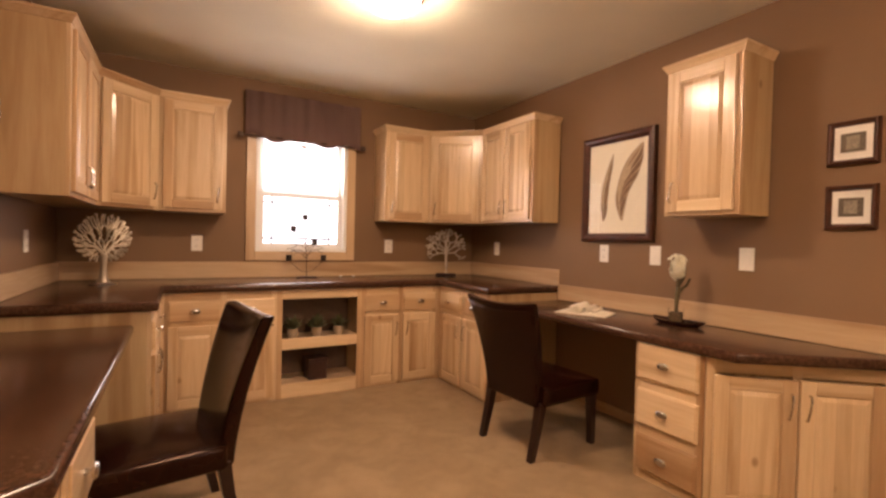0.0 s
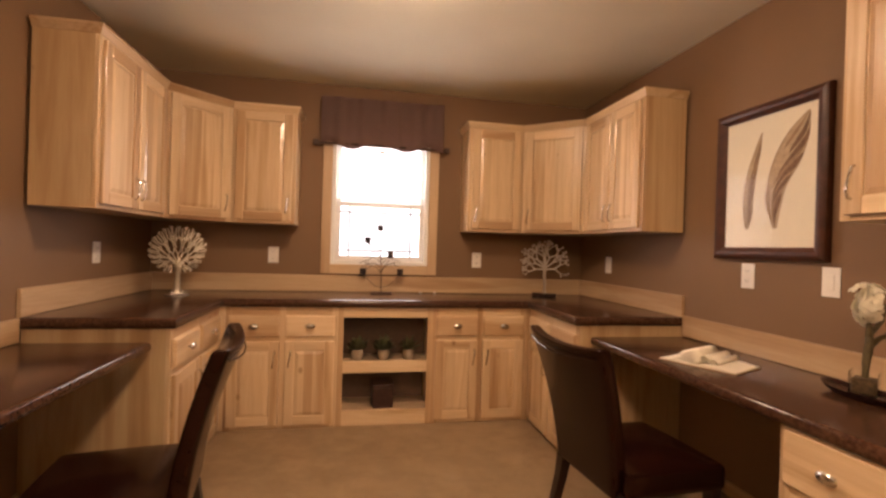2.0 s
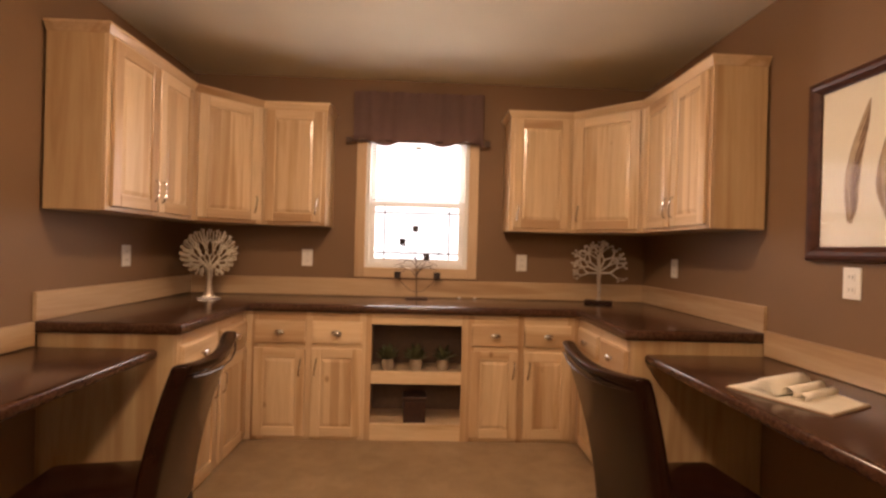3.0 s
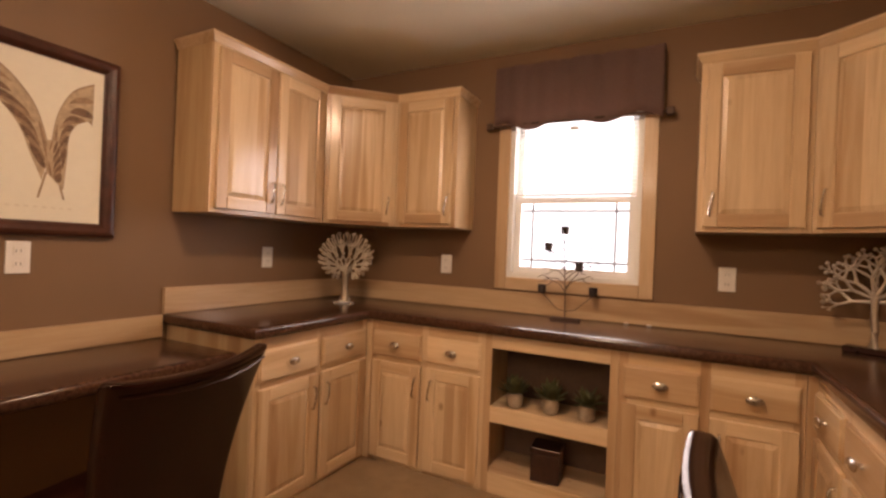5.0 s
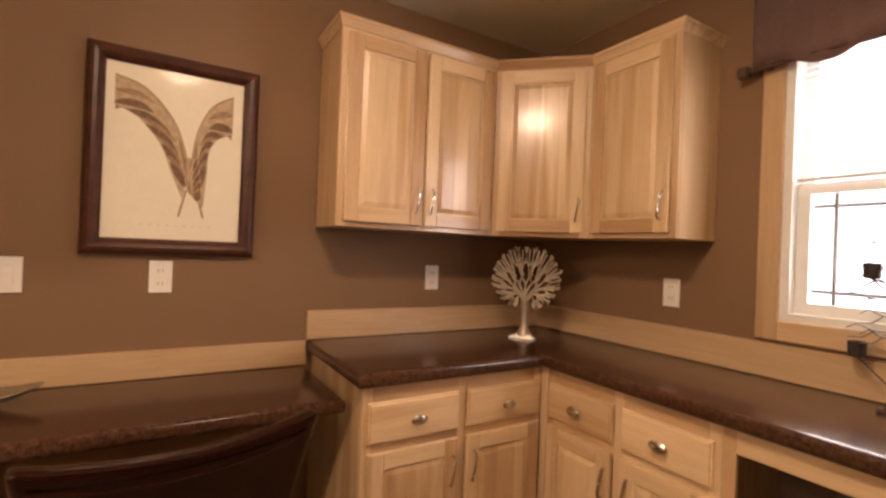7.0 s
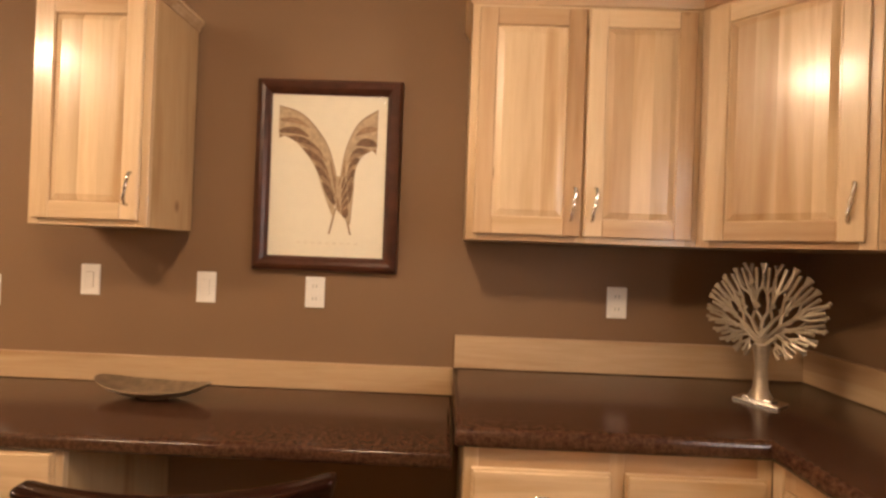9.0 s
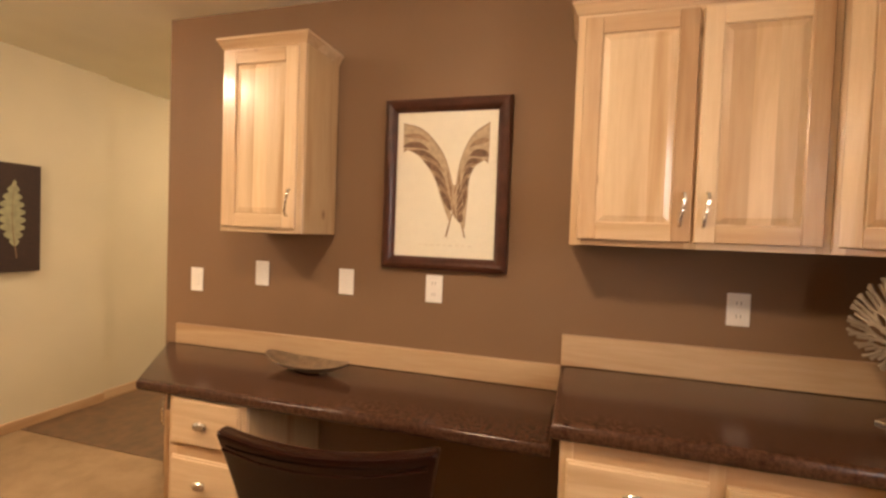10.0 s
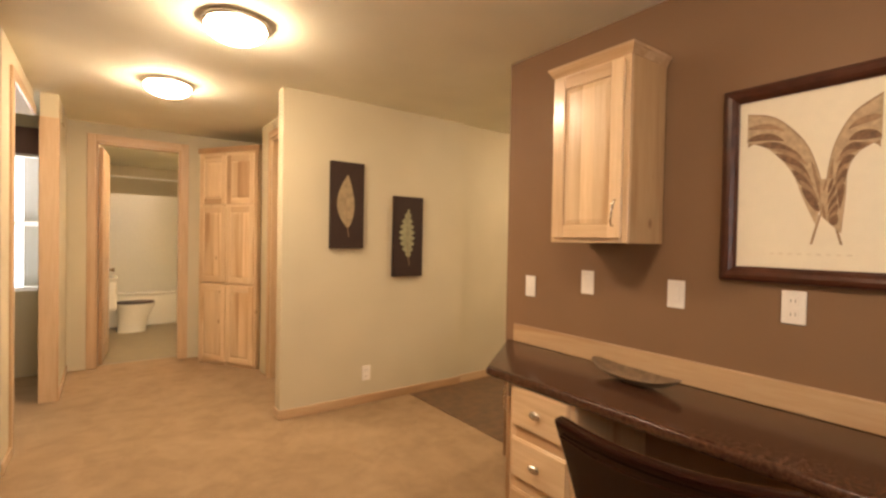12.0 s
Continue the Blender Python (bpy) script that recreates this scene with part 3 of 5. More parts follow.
def knob(parent, x, y, z):
    """An oval nickel knob on a short stem."""
    bm = bmesh.new()
    prof = [(0.009, 0.0), (0.007, 0.008), (0.008, 0.014), (0.02, 0.018), (0.023, 0.023), (0.018, 0.029), (0.006, 0.032)]
    lathe(bm, prof, 16)
    for v in bm.verts:
        v.co = Vector((x + v.co.x * 1.5, y - v.co.z, z + v.co.y * 0.85))
    return part("knob", bm, NICKEL, parent, "brushed nickel oval knob", True)


def drawer_on(parent, x, z, w, h, y=-0.02):
    """A slab drawer front with a thumbnail edge."""
    bm = boxes((x, y + 0.008, z, x + w, y + 0.019, z + h), bevel=0.002)
    box(bm, x + 0.007, y, z + 0.007, x + w - 0.007, y + 0.010, z + h - 0.007, bevel=0.004, seg=2)
    d = part("drawer", bm, WOOD_X, parent)
    knob(d, x + w / 2, y, z + h / 2)
    return d


def carcass(c, w, d, h, opening=False, sides=(1, 1)):
    """Side panels, bottom, top, back and a face frame round the front."""
    t = 0.018
    part("side_panel", boxes((0, 0.02, 0, t, d, h)), WOOD_SIDE, c)
    part("side_panel", boxes((w - t, 0.02, 0, w, d, h)), WOOD_SIDE, c)
    part("bottom_panel", boxes((t, 0.02, 0.0, w - t, d, t)), WOOD_SIDE, c)
    part("top_panel", boxes((t, 0.02, h - t, w - t, d, h)), WOOD_SIDE, c)
    part("back_panel", boxes((t, d - 0.008, t, w - t, d, h - t)), WOOD_SIDE, c)


def face_frame(c, w, h, uprights, levels, s=0.04):
    """uprights: x positions of stiles; levels: (z, height) of rails."""
    xs = [0.0] + list(uprights) + [w - s]
    for x in xs:
        part("frame_stile", boxes((x, 0, 0, x + s, 0.02, h), bevel=0.0015), WOOD_V, c)
    for z, hh in levels:
        for a, b in zip(xs, xs[1:]):
            part("frame_rail", boxes((a + s, 0, z, b, 0.0195, z + hh), bevel=0.0015), WOOD_X, c)


def crown_on(c, w, h, depth, left=True, right=True):
    """A flared cornice along the front and the free ends."""
    prof = [(0.0, -0.034), (0.004, -0.032), (0.009, -0.02), (0.018, -0.004), (0.023, 0.0), (0.023, 0.012), (0.0, 0.012)]
    bm = bmesh.new()
    rows = []
    for o, zz in prof:
        y = -0.001 - o
        l, r = (-o - 0.001 if left else 0.0), (w + o + 0.001 if right else w)
        row = [(l, y, h + zz), (r, y, h + zz)]
        if left:
            row.insert(0, (l, depth, h + zz))
        if right:
            row.append((r, depth, h + zz))
        rows.append(row)
    rows.append(rows[0])
    grid(bm, rows)
    part("crown", bm, WOOD_X, c, "flared crown moulding")


def upper(loc, rz, w, doors, label, left=True, right=True, depth=0.285, h=0.868, z=1.432, hinge=None):
    c = thing("wall_cabinet", label, "cabinet", (loc[0], loc[1], z), rz, "hickory wall cabinets")
    carcass(c, w, depth, h)
    face_frame(c, w, h, [w / 2 - 0.02] if doors == 2 else [], [(0, 0.04), (h - 0.075, 0.075)])
    o = 0.026
    dz, dh = 0.022, h - 0.022 - 0.05
    if doors == 2:
        dw = w / 2 - o - 0.006
        door_on(c, o, dz, dw, dh, handle="rb", staves=2)
        door_on(c, w / 2 + 0.006, dz, dw, dh, handle="lb", staves=3)
    else:
        door_on(c, o, dz, w - 2 * o, dh, handle=(hinge or "r") + "b", staves=3)
    crown_on(c, w, h, depth, left, right)
    return c


UF = 0.305                                    # wall cabinets' front, from the side walls
upper((UF, 4.575), 90, 0.81, 2, "natural hickory wall cabinet with two raised-panel doors", True, False)
upper((0.635, 5.715), 0, 0.45, 1, "narrow natural hickory wall cabinet beside the window", False, True)
upper((2.42, 5.715), 0, 0.46, 1, "narrow natural hickory wall cabinet beside the window", True, False, hinge="l")
upper((XR - UF, 5.385), -90, 0.735, 2, "natural hickory wall cabinet with two raised-panel doors", False, True)
upper((UF, 3.0), 90, 0.435, 1, "single natural hickory wall cabinet above the desk")
upper((XR - UF, 3.462), -90, 0.425, 1, "single natural hickory wall cabinet above the desk", hinge="l")


def corner_upper(p, q, label, hinge, mirrored):
    """The angled cabinet of a corner; p and q are its front's ends, from its own left to right."""
    w = math.hypot(q[0] - p[0], q[1] - p[1])
    ang = math.degrees(math.atan2(q[1] - p[1], q[0] - p[0]))
    c = thing("corner_cabinet", label, "cabinet", (p[0], p[1], 1.432), ang, "hickory wall cabinets")
    inv = Matrix.Rotation(-radians(ang), 3, "Z")
    cx, cy = (0.0, YB) if not mirrored else (XR, YB)

    def loc(x, y):
        v = inv @ Vector((x - p[0], y - p[1], 0))
        return (v.x, v.y)
    if not mirrored:
        poly = [(0, 0.02), (w, 0.02), loc(q[0], cy), loc(cx, cy), loc(cx, p[1])]
    else:
        poly = [(0, 0.02), (w, 0.02), loc(cx, q[1]), loc(cx, cy), loc(p[0], cy)]
    part("body", prism(poly, 0.0, 0.868), WOOD_SIDE, c)
    face_frame(c, w, 0.868, [], [(0, 0.04), (0.793, 0.075)])
    door_on(c, 0.026, 0.022, w - 0.052, 0.796, handle=hinge + "b", staves=4)
    crown_on(c, w, 0.868, 0.02, False, False)


corner_upper((UF, 5.385), (0.635, 5.715), "angled corner wall cabinet of natural hickory", "r", False)
corner_upper((2.88, 5.715), (XR - UF, 5.385), "angled corner wall cabinet of natural hickory", "l", True)


BH = 0.848


def base(loc, rz, w, cols, depth, label):
    """A floor cabinet with a drawer over a door in each column."""
    c = thing("base_cabinet", label, "cabinet", (loc[0], loc[1], 0.0), rz, "hickory base cabinets")
    carcass(c, w, depth, BH)
    cw = w / cols
    face_frame(c, w, BH, [cw * k - 0.02 for k in range(1, cols)], [(0, 0.05), (0.59, 0.075), (BH - 0.08, 0.08)])
    for k in range(cols):
        x0 = cw * k + 0.02
        drawer_on(c, x0, 0.642, cw - 0.04, 0.15)
        door_on(c, x0, 0.03, cw - 0.04, 0.58, handle=("r" if k % 2 == 0 else "l") + "t", staves=2 if k % 2 == 0 else 3)
    return c


BF = 5.44                                     # front of the window wall's base cabinets
LF, RF = 0.65, 2.87
base((LF, 4.585), 90, 0.85, 2, LF - 0.004, "natural hickory base cabinet, two drawers over two doors")
base((0.69, BF), 0, 0.745, 2, 0.55, "natural hickory base cabinet, two drawers over two doors")
base((2.118, BF), 0, 0.715, 2, 0.55, "natural hickory base cabinet, two drawers over two doors")
base((RF, 5.435), -90, 0.785, 2, XR - RF - 0.004, "natural hickory base cabinet, two drawers over two doors")
part_filler = [((LF + 0.001, 5.436, 0, 0.689, 5.459, BH)), ((2.834, 5.436, 0, RF - 0.001, 5.459, BH))]
for d in part_filler:
    structure("trim_corner", boxes(d), WOOD_V, "narrow hickory filler strip in the cabinet corner", "trim")


def open_shelf():
    w, d = 0.682, 0.54
    c = thing("open_shelf_unit", "open hickory shelf unit with two bays under the worktop", "shelf", (1.4355, BF, 0.0))
    t = 0.018
    part("side_panel", boxes((0, 0.02, 0, t, d, BH)), WOOD_SIDE, c)
    part("side_panel", boxes((w - t, 0.02, 0, w, d, BH)), WOOD_SIDE, c)
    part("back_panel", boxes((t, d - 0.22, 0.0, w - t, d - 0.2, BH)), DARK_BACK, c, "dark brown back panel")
    part("shelf", boxes((t, 0.02, 0.425, w - t, d - 0.22, 0.445)), WOOD_X, c)
    part("shelf", boxes((t, 0.02, 0.085, w - t, d - 0.22, 0.105)), WOOD_X, c)
    for x in (0.0, w - 0.04):
        part("frame_stile", boxes((x, 0, 0, x + 0.04, 0.02, BH), bevel=0.0015), WOOD_V, c)
    for z, h in ((0.0, 0.112), (0.38, 0.085), (0.775, BH - 0.775)):
        part("frame_rail", boxes((0.04, 0, z, w - 0.04, 0.0195, z + h), bevel=0.0015), WOOD_X, c)


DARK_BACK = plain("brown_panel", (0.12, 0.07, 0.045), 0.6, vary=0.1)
open_shelf()

# worktop, desks and splashes
CT = 0.905
top = structure("worktop", prism([(0.0, YB), (0.0, 4.555), (0.685, 4.555), (0.685, 5.405), (2.835, 5.405), (2.835, 4.635), (XR, 4.635), (XR, YB)], BH + 0.001, CT, 0.022, 5),
                LAMINATE, "dark mottled laminate worktop with a rounded edge", "worktop", True)
DT = 0.79


def splash(name, dims, mat):
    structure(name, boxes(dims, bevel=0.003), mat, "maple backsplash strip along the wall", "trim")


splash("trim_splash", (0.0, 4.555, CT, 0.02, YB, CT + 0.135), TRIM_Y)
splash("trim_splash", (0.02, YB - 0.02, CT, XR - 0.02, YB, CT + 0.135), TRIM_X)
splash("trim_splash", (XR - 0.02, 4.635, CT, XR, YB, CT + 0.135), TRIM_Y)
splash("trim_splash", (0.0, 2.45, DT, 0.02, 4.553, DT + 0.112), TRIM_Y)
splash("trim_splash", (XR - 0.02, 2.46, DT, XR, 4.633, DT + 0.128), TRIM_Y)


def desk(mirrored):
    """A long desk top with a clipped corner, a drawer unit and an angled cupboard below."""
    sx = -1 if mirrored else 1
    x0 = XR if mirrored else 0.0

    def P(x, y):
        return (x0 + sx * x, y)
    end = 4.633 if mirrored else 4.553
    deep, near = (0.63, 2.40) if mirrored else (0.575, 2.375)
    d = thing("desk_top", "dark mottled laminate desk top with a clipped corner", "desk", (0, 0, 0))
    part("top", prism([P(0, near), P(deep, near + 0.45), P(deep, end), P(0, end)], DT - 0.052, DT, 0.02, 5), LAMINATE, d, "", True)
    a, b = sorted((x0, x0 + sx * 0.02))
    part("cleat", boxes((a, 3.40, DT - 0.1, b, end, DT - 0.053)), WOOD_Y, d)
    h = DT - 0.053
    # drawer unit
    w = 0.385
    if mirrored:
        c = thing("drawer_unit", "hickory drawer unit with three knobbed drawers under the desk", "drawers", (XR - 0.60, 3.395, 0), -90)
    else:
        c = thing("drawer_unit", "hickory drawer unit with three knobbed drawers under the desk", "drawers", (0.55, 2.985, 0), 90)
    carcass(c, w, 0.545, h)
    face_frame(c, w, h, [], [(0, 0.07), (0.23, 0.085), (0.475, 0.085), (h - 0.07, 0.07)])
    for z in (0.055, 0.3, 0.545):
        drawer_on(c, 0.022, z, w - 0.044, 0.19)
    # angled cupboard
    p, q = P(deep - 0.03, 3.0 if mirrored else 2.98), P(0.02, near + (0.10 if mirrored else 0.06))
    if not mirrored:
        p, q = q, p
    w = math.hypot(q[0] - p[0], q[1] - p[1])
    ang = math.degrees(math.atan2(q[1] - p[1], q[0] - p[0]))
    k = thing("angled_cupboard", "angled hickory cupboard with two doors under the desk end", "cabinet", (*p, 0), ang)
    inv = Matrix.Rotation(-radians(ang), 3, "Z")

    def loc(x, y):
        v = inv @ Vector((x - p[0], y - p[1], 0))
        return (v.x, v.y)
    corner = P(0.02, 3.0 if mirrored else 2.98)
    part("body", prism([(0.0, 0.02), (w, 0.02), loc(*corner)], 0, h), WOOD_SIDE, k)
    face_frame(k, w, h, [w / 2 - 0.02], [(0, 0.05), (h - 0.07, 0.07)])
    door_on(k, 0.03, 0.03, w / 2 - 0.036, h - 0.11, handle="rt", staves=2)
    door_on(k, w / 2 + 0.006, 0.03, w / 2 - 0.036, h - 0.11, handle="lt", staves=3)


desk(False)
desk(True)


# ---- dining-style chairs: front towards local +x ----
def chair(loc, rz, label):
    c = thing("parsons_chair", label, "chair", (*loc, 0), rz, "leather chairs at the desks")
    sh, th = 0.43, 0.912
    w0, w1 = 0.22, 0.295           # half widths at the seat and at the top
    bm = bmesh.new()
    rows = []
    n = 14
    prof = []
    for i in range(n + 1):
        u = i / n
        z = 0.30 + u * (th - 0.30)
        lean = -0.20 - 0.04 * u - 0.10 * u * u
        prof.append((lean, z, w0 + (w1 - w0) * u ** 1.3))
    for k, (lean, z, w) in enumerate(prof):
        t = 0.07 - 0.012 * k / n
        ring = []
        m = 10
        for j in range(m + 1):
            v = -1 + 2 * j / m
            ring.append((lean + t / 2 - 0.036 * (1 - v * v) * (k / n), v * w, z + 0.024 * (k / n) ** 3 * (v * v - 0.35)))
        for j in range(m + 1):
            v = 1 - 2 * j / m
            ring.append((lean - t / 2 - 0.036 * (1 - v * v) * (k / n), v * w, z + 0.024 * (k / n) ** 3 * (v * v - 0.35)))
        rows.append(ring)
    vs = grid(bm, rows, True)
    bm.faces.new(vs[0][::-1])
    topring = vs[-1]
    half = len(topring) // 2
    for j in range(half - 1):
        bm.faces.new((topring[j], topring[j + 1], topring[len(topring) - 2 - j], topring[len(topring) - 1 - j]))
    bmesh.ops.recalc_face_normals(bm, faces=bm.faces)
    sharp = [e for e in bm.edges if len(e.link_faces) == 2 and e.calc_face_angle(0) > 0.9]
    bmesh.ops.bevel(bm, geom=sharp, offset=0.02, segments=4, affect="EDGES", profile=0.55)
    back = part("backrest", bm, LEATHER, c, "dark brown leather backrest", True)
    bm = bmesh.new()
    lean, z, w = prof[-1]
    tube(bm, [(lean - 0.036 * (1 - v * v) - 0.026, v * (w - 0.028), z - 0.045 + 0.022 * (v * v - 0.35)) for v in (-1, -0.6, -0.2, 0.2, 0.6, 1)], 0.0035, 6)
    part("piping", bm, LEATHER, back)
    bm = bmesh.new()
    box(bm, -0.20, -0.265, 0.31, 0.29, 0.265, sh - 0.015, bevel=0.028, seg=3)
    bmesh.ops.subdivide_edges(bm, edges=[e for e in bm.edges if e.calc_length() > 0.3], cuts=6, use_grid_fill=True)
    for v in bm.verts:
        if v.co.z > sh - 0.03:
            v.co.z += 0.022 * max(0.0, 1 - ((v.co.x - 0.05) / 0.27) ** 2) * max(0.0, 1 - (v.co.y / 0.28) ** 2)
    part("seat", bm, LEATHER, c, "dark brown leather seat", True)
    for x, y, dx in ((0.25, 0.225, 0.01), (0.25, -0.225, 0.01), (-0.19, 0.215, -0.07), (-0.19, -0.215, -0.07)):
        bm = bmesh.new()
        grid_rows = []
        for z, s, f in ((0.0, 0.018, 1.0), (0.2, 0.022, 0.3), (0.33, 0.026, 0.0)):
            grid_rows.append([(x + dx * f + a * s, y + b * s, z) for a, b in ((-1, -1), (1, -1), (1, 1), (-1, 1))])
        vs = grid(bm, grid_rows, True)
        bm.faces.new(vs[0][::-1])
        bm.faces.new(vs[-1])
        part("leg", bm, CHAIR_LEG, c)
    return c


chair((0.72, 3.97), 189, "dark brown leather parsons chair at the long desk")
chair((2.785, 3.99), 5, "dark brown leather parsons chair at the second desk")


# ---- pictures ----
def strip(bm, upper, lower, u0, u1, v0=0.0, v1=1.0, y=0.0, n=10, taper=False, slant=0.0):
    """A curved band between two polylines of (x, z), from u0 to u1 along and v0 to v1 across."""
    def at(line, u):
        f = u * (len(line) - 1)
        i = min(int(f), len(line) - 2)
        r = f - i
        p0, p1, p2, p3 = line[max(i - 1, 0)], line[i], line[i + 1], line[min(i + 2, len(line) - 1)]
        return [0.5 * (2 * b + (c - a) * r + (2 * a - 5 * b + 4 * c - d) * r * r + (3 * b - a - 3 * c + d) * r ** 3) for a, b, c, d in zip(p0, p1, p2, p3)]
    rows = []
    for k in range(n + 1):
        u = u0 + (u1 - u0) * k / n
        a, b = at(upper, u), at(lower, u)
        f = k / n
        mid, half = (v0 + v1) / 2 + slant * (f - 0.5), (v1 - v0) / 2
        if taper:
            half *= max(0.03, math.sin(math.pi * f) ** 0.7)
        rows.append([(a[0] + (b[0] - a[0]) * v, y, a[1] + (b[1] - a[1]) * v) for v in (max(0.0, mid - half), min(1.0, mid + half))])
    grid(bm, rows)


def framed(loc, rz, w, h, border, label, name="framed_picture", mat=PAPER, depth=0.03, frame_mat=None):
    p = thing(name, label, "picture", loc, rz)
    bm = bmesh.new()
    outer, inner = (w / 2, h / 2), (w / 2 - border, h / 2 - border)
    prof = [(0.0, 0.0), (0.0, -depth + 0.01), (0.06, -depth - 0.001), (0.2, -depth - 0.008), (0.42, -depth - 0.011), (0.64, -depth - 0.008), (0.84, -depth + 0.002), (0.93, -depth + 0.011), (1.0, -depth + 0.012), (1.0, -0.004)]
    rows = []
    for f, y in prof:
        a, b = outer[0] + (inner[0] - outer[0]) * f, outer[1] + (inner[1] - outer[1]) * f
        rows.append([(-a, y, -b), (a, y, -b), (a, y, b), (-a, y, b)])
    rows.append(rows[0])
    grid(bm, rows, True)
    part("frame", bm, frame_mat or FRAME_DARK, p, "dark brown wooden frame with a rounded face")
    part("print", boxes((-inner[0], -0.012, -inner[1], inner[0], -0.004, inner[1])), mat, p, "cream paper print")
    pane = part("glass", boxes((-inner[0], -depth + 0.013, -inner[1], inner[0], -depth + 0.015, inner[1])), GLASS, p)
    pane.visible_shadow = False
    return p


def wing(p, up, lo, y):
    """One veined sepia wing built of bands."""
    bm = bmesh.new()
    strip(bm, up, lo, 0, 1, 0, 1, y, 16)
    part("wash", bm, INK_LIGHT, p)
    bm = bmesh.new()
    strip(bm, up, lo, 0, 1, 0.0, 0.05, y - 0.0004, 16)
    part("edge_line", bm, INK_MID, p)
    bands = ((0.28, 0.46, 0.0, 0.34, -0.30, INK_MID), (0.58, 0.82, 0.0, 0.36, -0.46, INK), (0.78, 0.94, 0.02, 0.46, -0.62, INK_MID),
             (0.60, 0.84, 0.14, 0.54, -0.62, INK), (0.56, 0.72, 0.27, 0.62, -0.62, INK_MID), (0.58, 0.84, 0.32, 0.72, -0.58, INK),
             (0.56, 0.74, 0.44, 0.80, -0.60, INK_MID), (0.56, 0.84, 0.50, 0.88, -0.54, INK), (0.50, 0.72, 0.62, 0.94, -0.5, INK_MID),
             (0.52, 0.84, 0.68, 1.0, -0.4, INK), (0.10, 0.30, 0.62, 1.0, 0.1, INK_MID))
    for i, (v0, v1, u0, u1, slant, m) in enumerate(bands):
        bm = bmesh.new()
        strip(bm, up, lo, max(0.0, u0), u1, v0, v1, y - 0.0007 - 0.0001 * i, 18, True, slant)
        part("vein", bm, m, p)


def butterfly():
    W, H = 0.606, 0.797
    p = framed((0.002, 4.0, 1.683), 90, W, H, 0.061, "butterfly wing print in a dark brown wooden frame")
    iw, ih = W - 0.122, H - 0.122

    def q(pts):
        return [((x - 0.5) * iw, (0.5 - z) * ih) for x, z in pts]
    wing(p, q([(0.06, 0.07), (0.27, 0.12), (0.47, 0.28), (0.565, 0.46), (0.60, 0.60)]), q([(0.06, 0.245), (0.22, 0.30), (0.38, 0.44), (0.465, 0.60), (0.55, 0.75)]), -0.0126)
    wing(p, q([(0.92, 0.08), (0.76, 0.16), (0.66, 0.30), (0.62, 0.44), (0.60, 0.60)]), q([(0.92, 0.32), (0.80, 0.37), (0.74, 0.46), (0.73, 0.60), (0.71, 0.80)]), -0.0126)
    wing(p, q([(0.57, 0.50), (0.575, 0.6), (0.58, 0.70)]), q([(0.66, 0.50), (0.69, 0.64), (0.71, 0.80)]), -0.0148)
    for tail in (q([(0.57, 0.70), (0.545, 0.78), (0.52, 0.86)]), q([(0.655, 0.70), (0.68, 0.79), (0.705, 0.86)])):
        bm = bmesh.new()
        strip(bm, tail, [(x + 0.008, z) for x, z in tail], 0, 1, 0, 1, -0.0144, 8)
        part("tail", bm, INK_MID, p)
    bm = bmesh.new()
    for k in range(9):
        box(bm, -0.12 + k * 0.03, -0.0135, -ih * 0.42, -0.105 + k * 0.03, -0.0125, -ih * 0.412)
    part("caption_bars", bm, CAPTION, p)


def feathers():
    W, H = 0.64, 0.79
    p = framed((XR - 0.002, 4.057, 1.677), -90, W, H, 0.062, "print of two feathers in a dark brown wooden frame")
    iw, ih = W - 0.124, H - 0.124

    def q(pts):
        return [((x - 0.5) * iw, (0.5 - z) * ih) for x, z in pts]
    wing(p, q([(0.42, 0.12), (0.36, 0.22), (0.27, 0.40), (0.22, 0.60), (0.24, 0.80), (0.26, 0.86)]), q([(0.43, 0.12), (0.42, 0.26), (0.38, 0.42), (0.35, 0.60), (0.34, 0.76), (0.29, 0.86)]), -0.0126)
    wing(p, q([(0.90, 0.05), (0.72, 0.16), (0.58, 0.32), (0.50, 0.52), (0.49, 0.68), (0.58, 0.86)]), q([(0.92, 0.05), (0.92, 0.22), (0.84, 0.40), (0.72, 0.54), (0.66, 0.70), (0.62, 0.86)]), -0.0126)


butterfly()
feathers()


def mini_frame(y, z):
    p = framed((XR - 0.002, y, z), -90, 0.2, 0.21, 0.026, "small dark frame with a white mat and a dark print", "small_frame", MAT_BOARD, 0.022)
    part("picture", boxes((-0.048, -0.0145, -0.045, 0.048, -0.0125, 0.045)), PRINT_DARK, p, "dark square print")
    bm = boxes((-0.026, -0.0175, -0.032, 0.026, -0.0148, 0.032), bevel=0.0012)
    part("picture_center", bm, PRINT_PALE, p, "paler middle of the print")


mini_frame(2.684, 1.772)
mini_frame(2.684, 1.464)


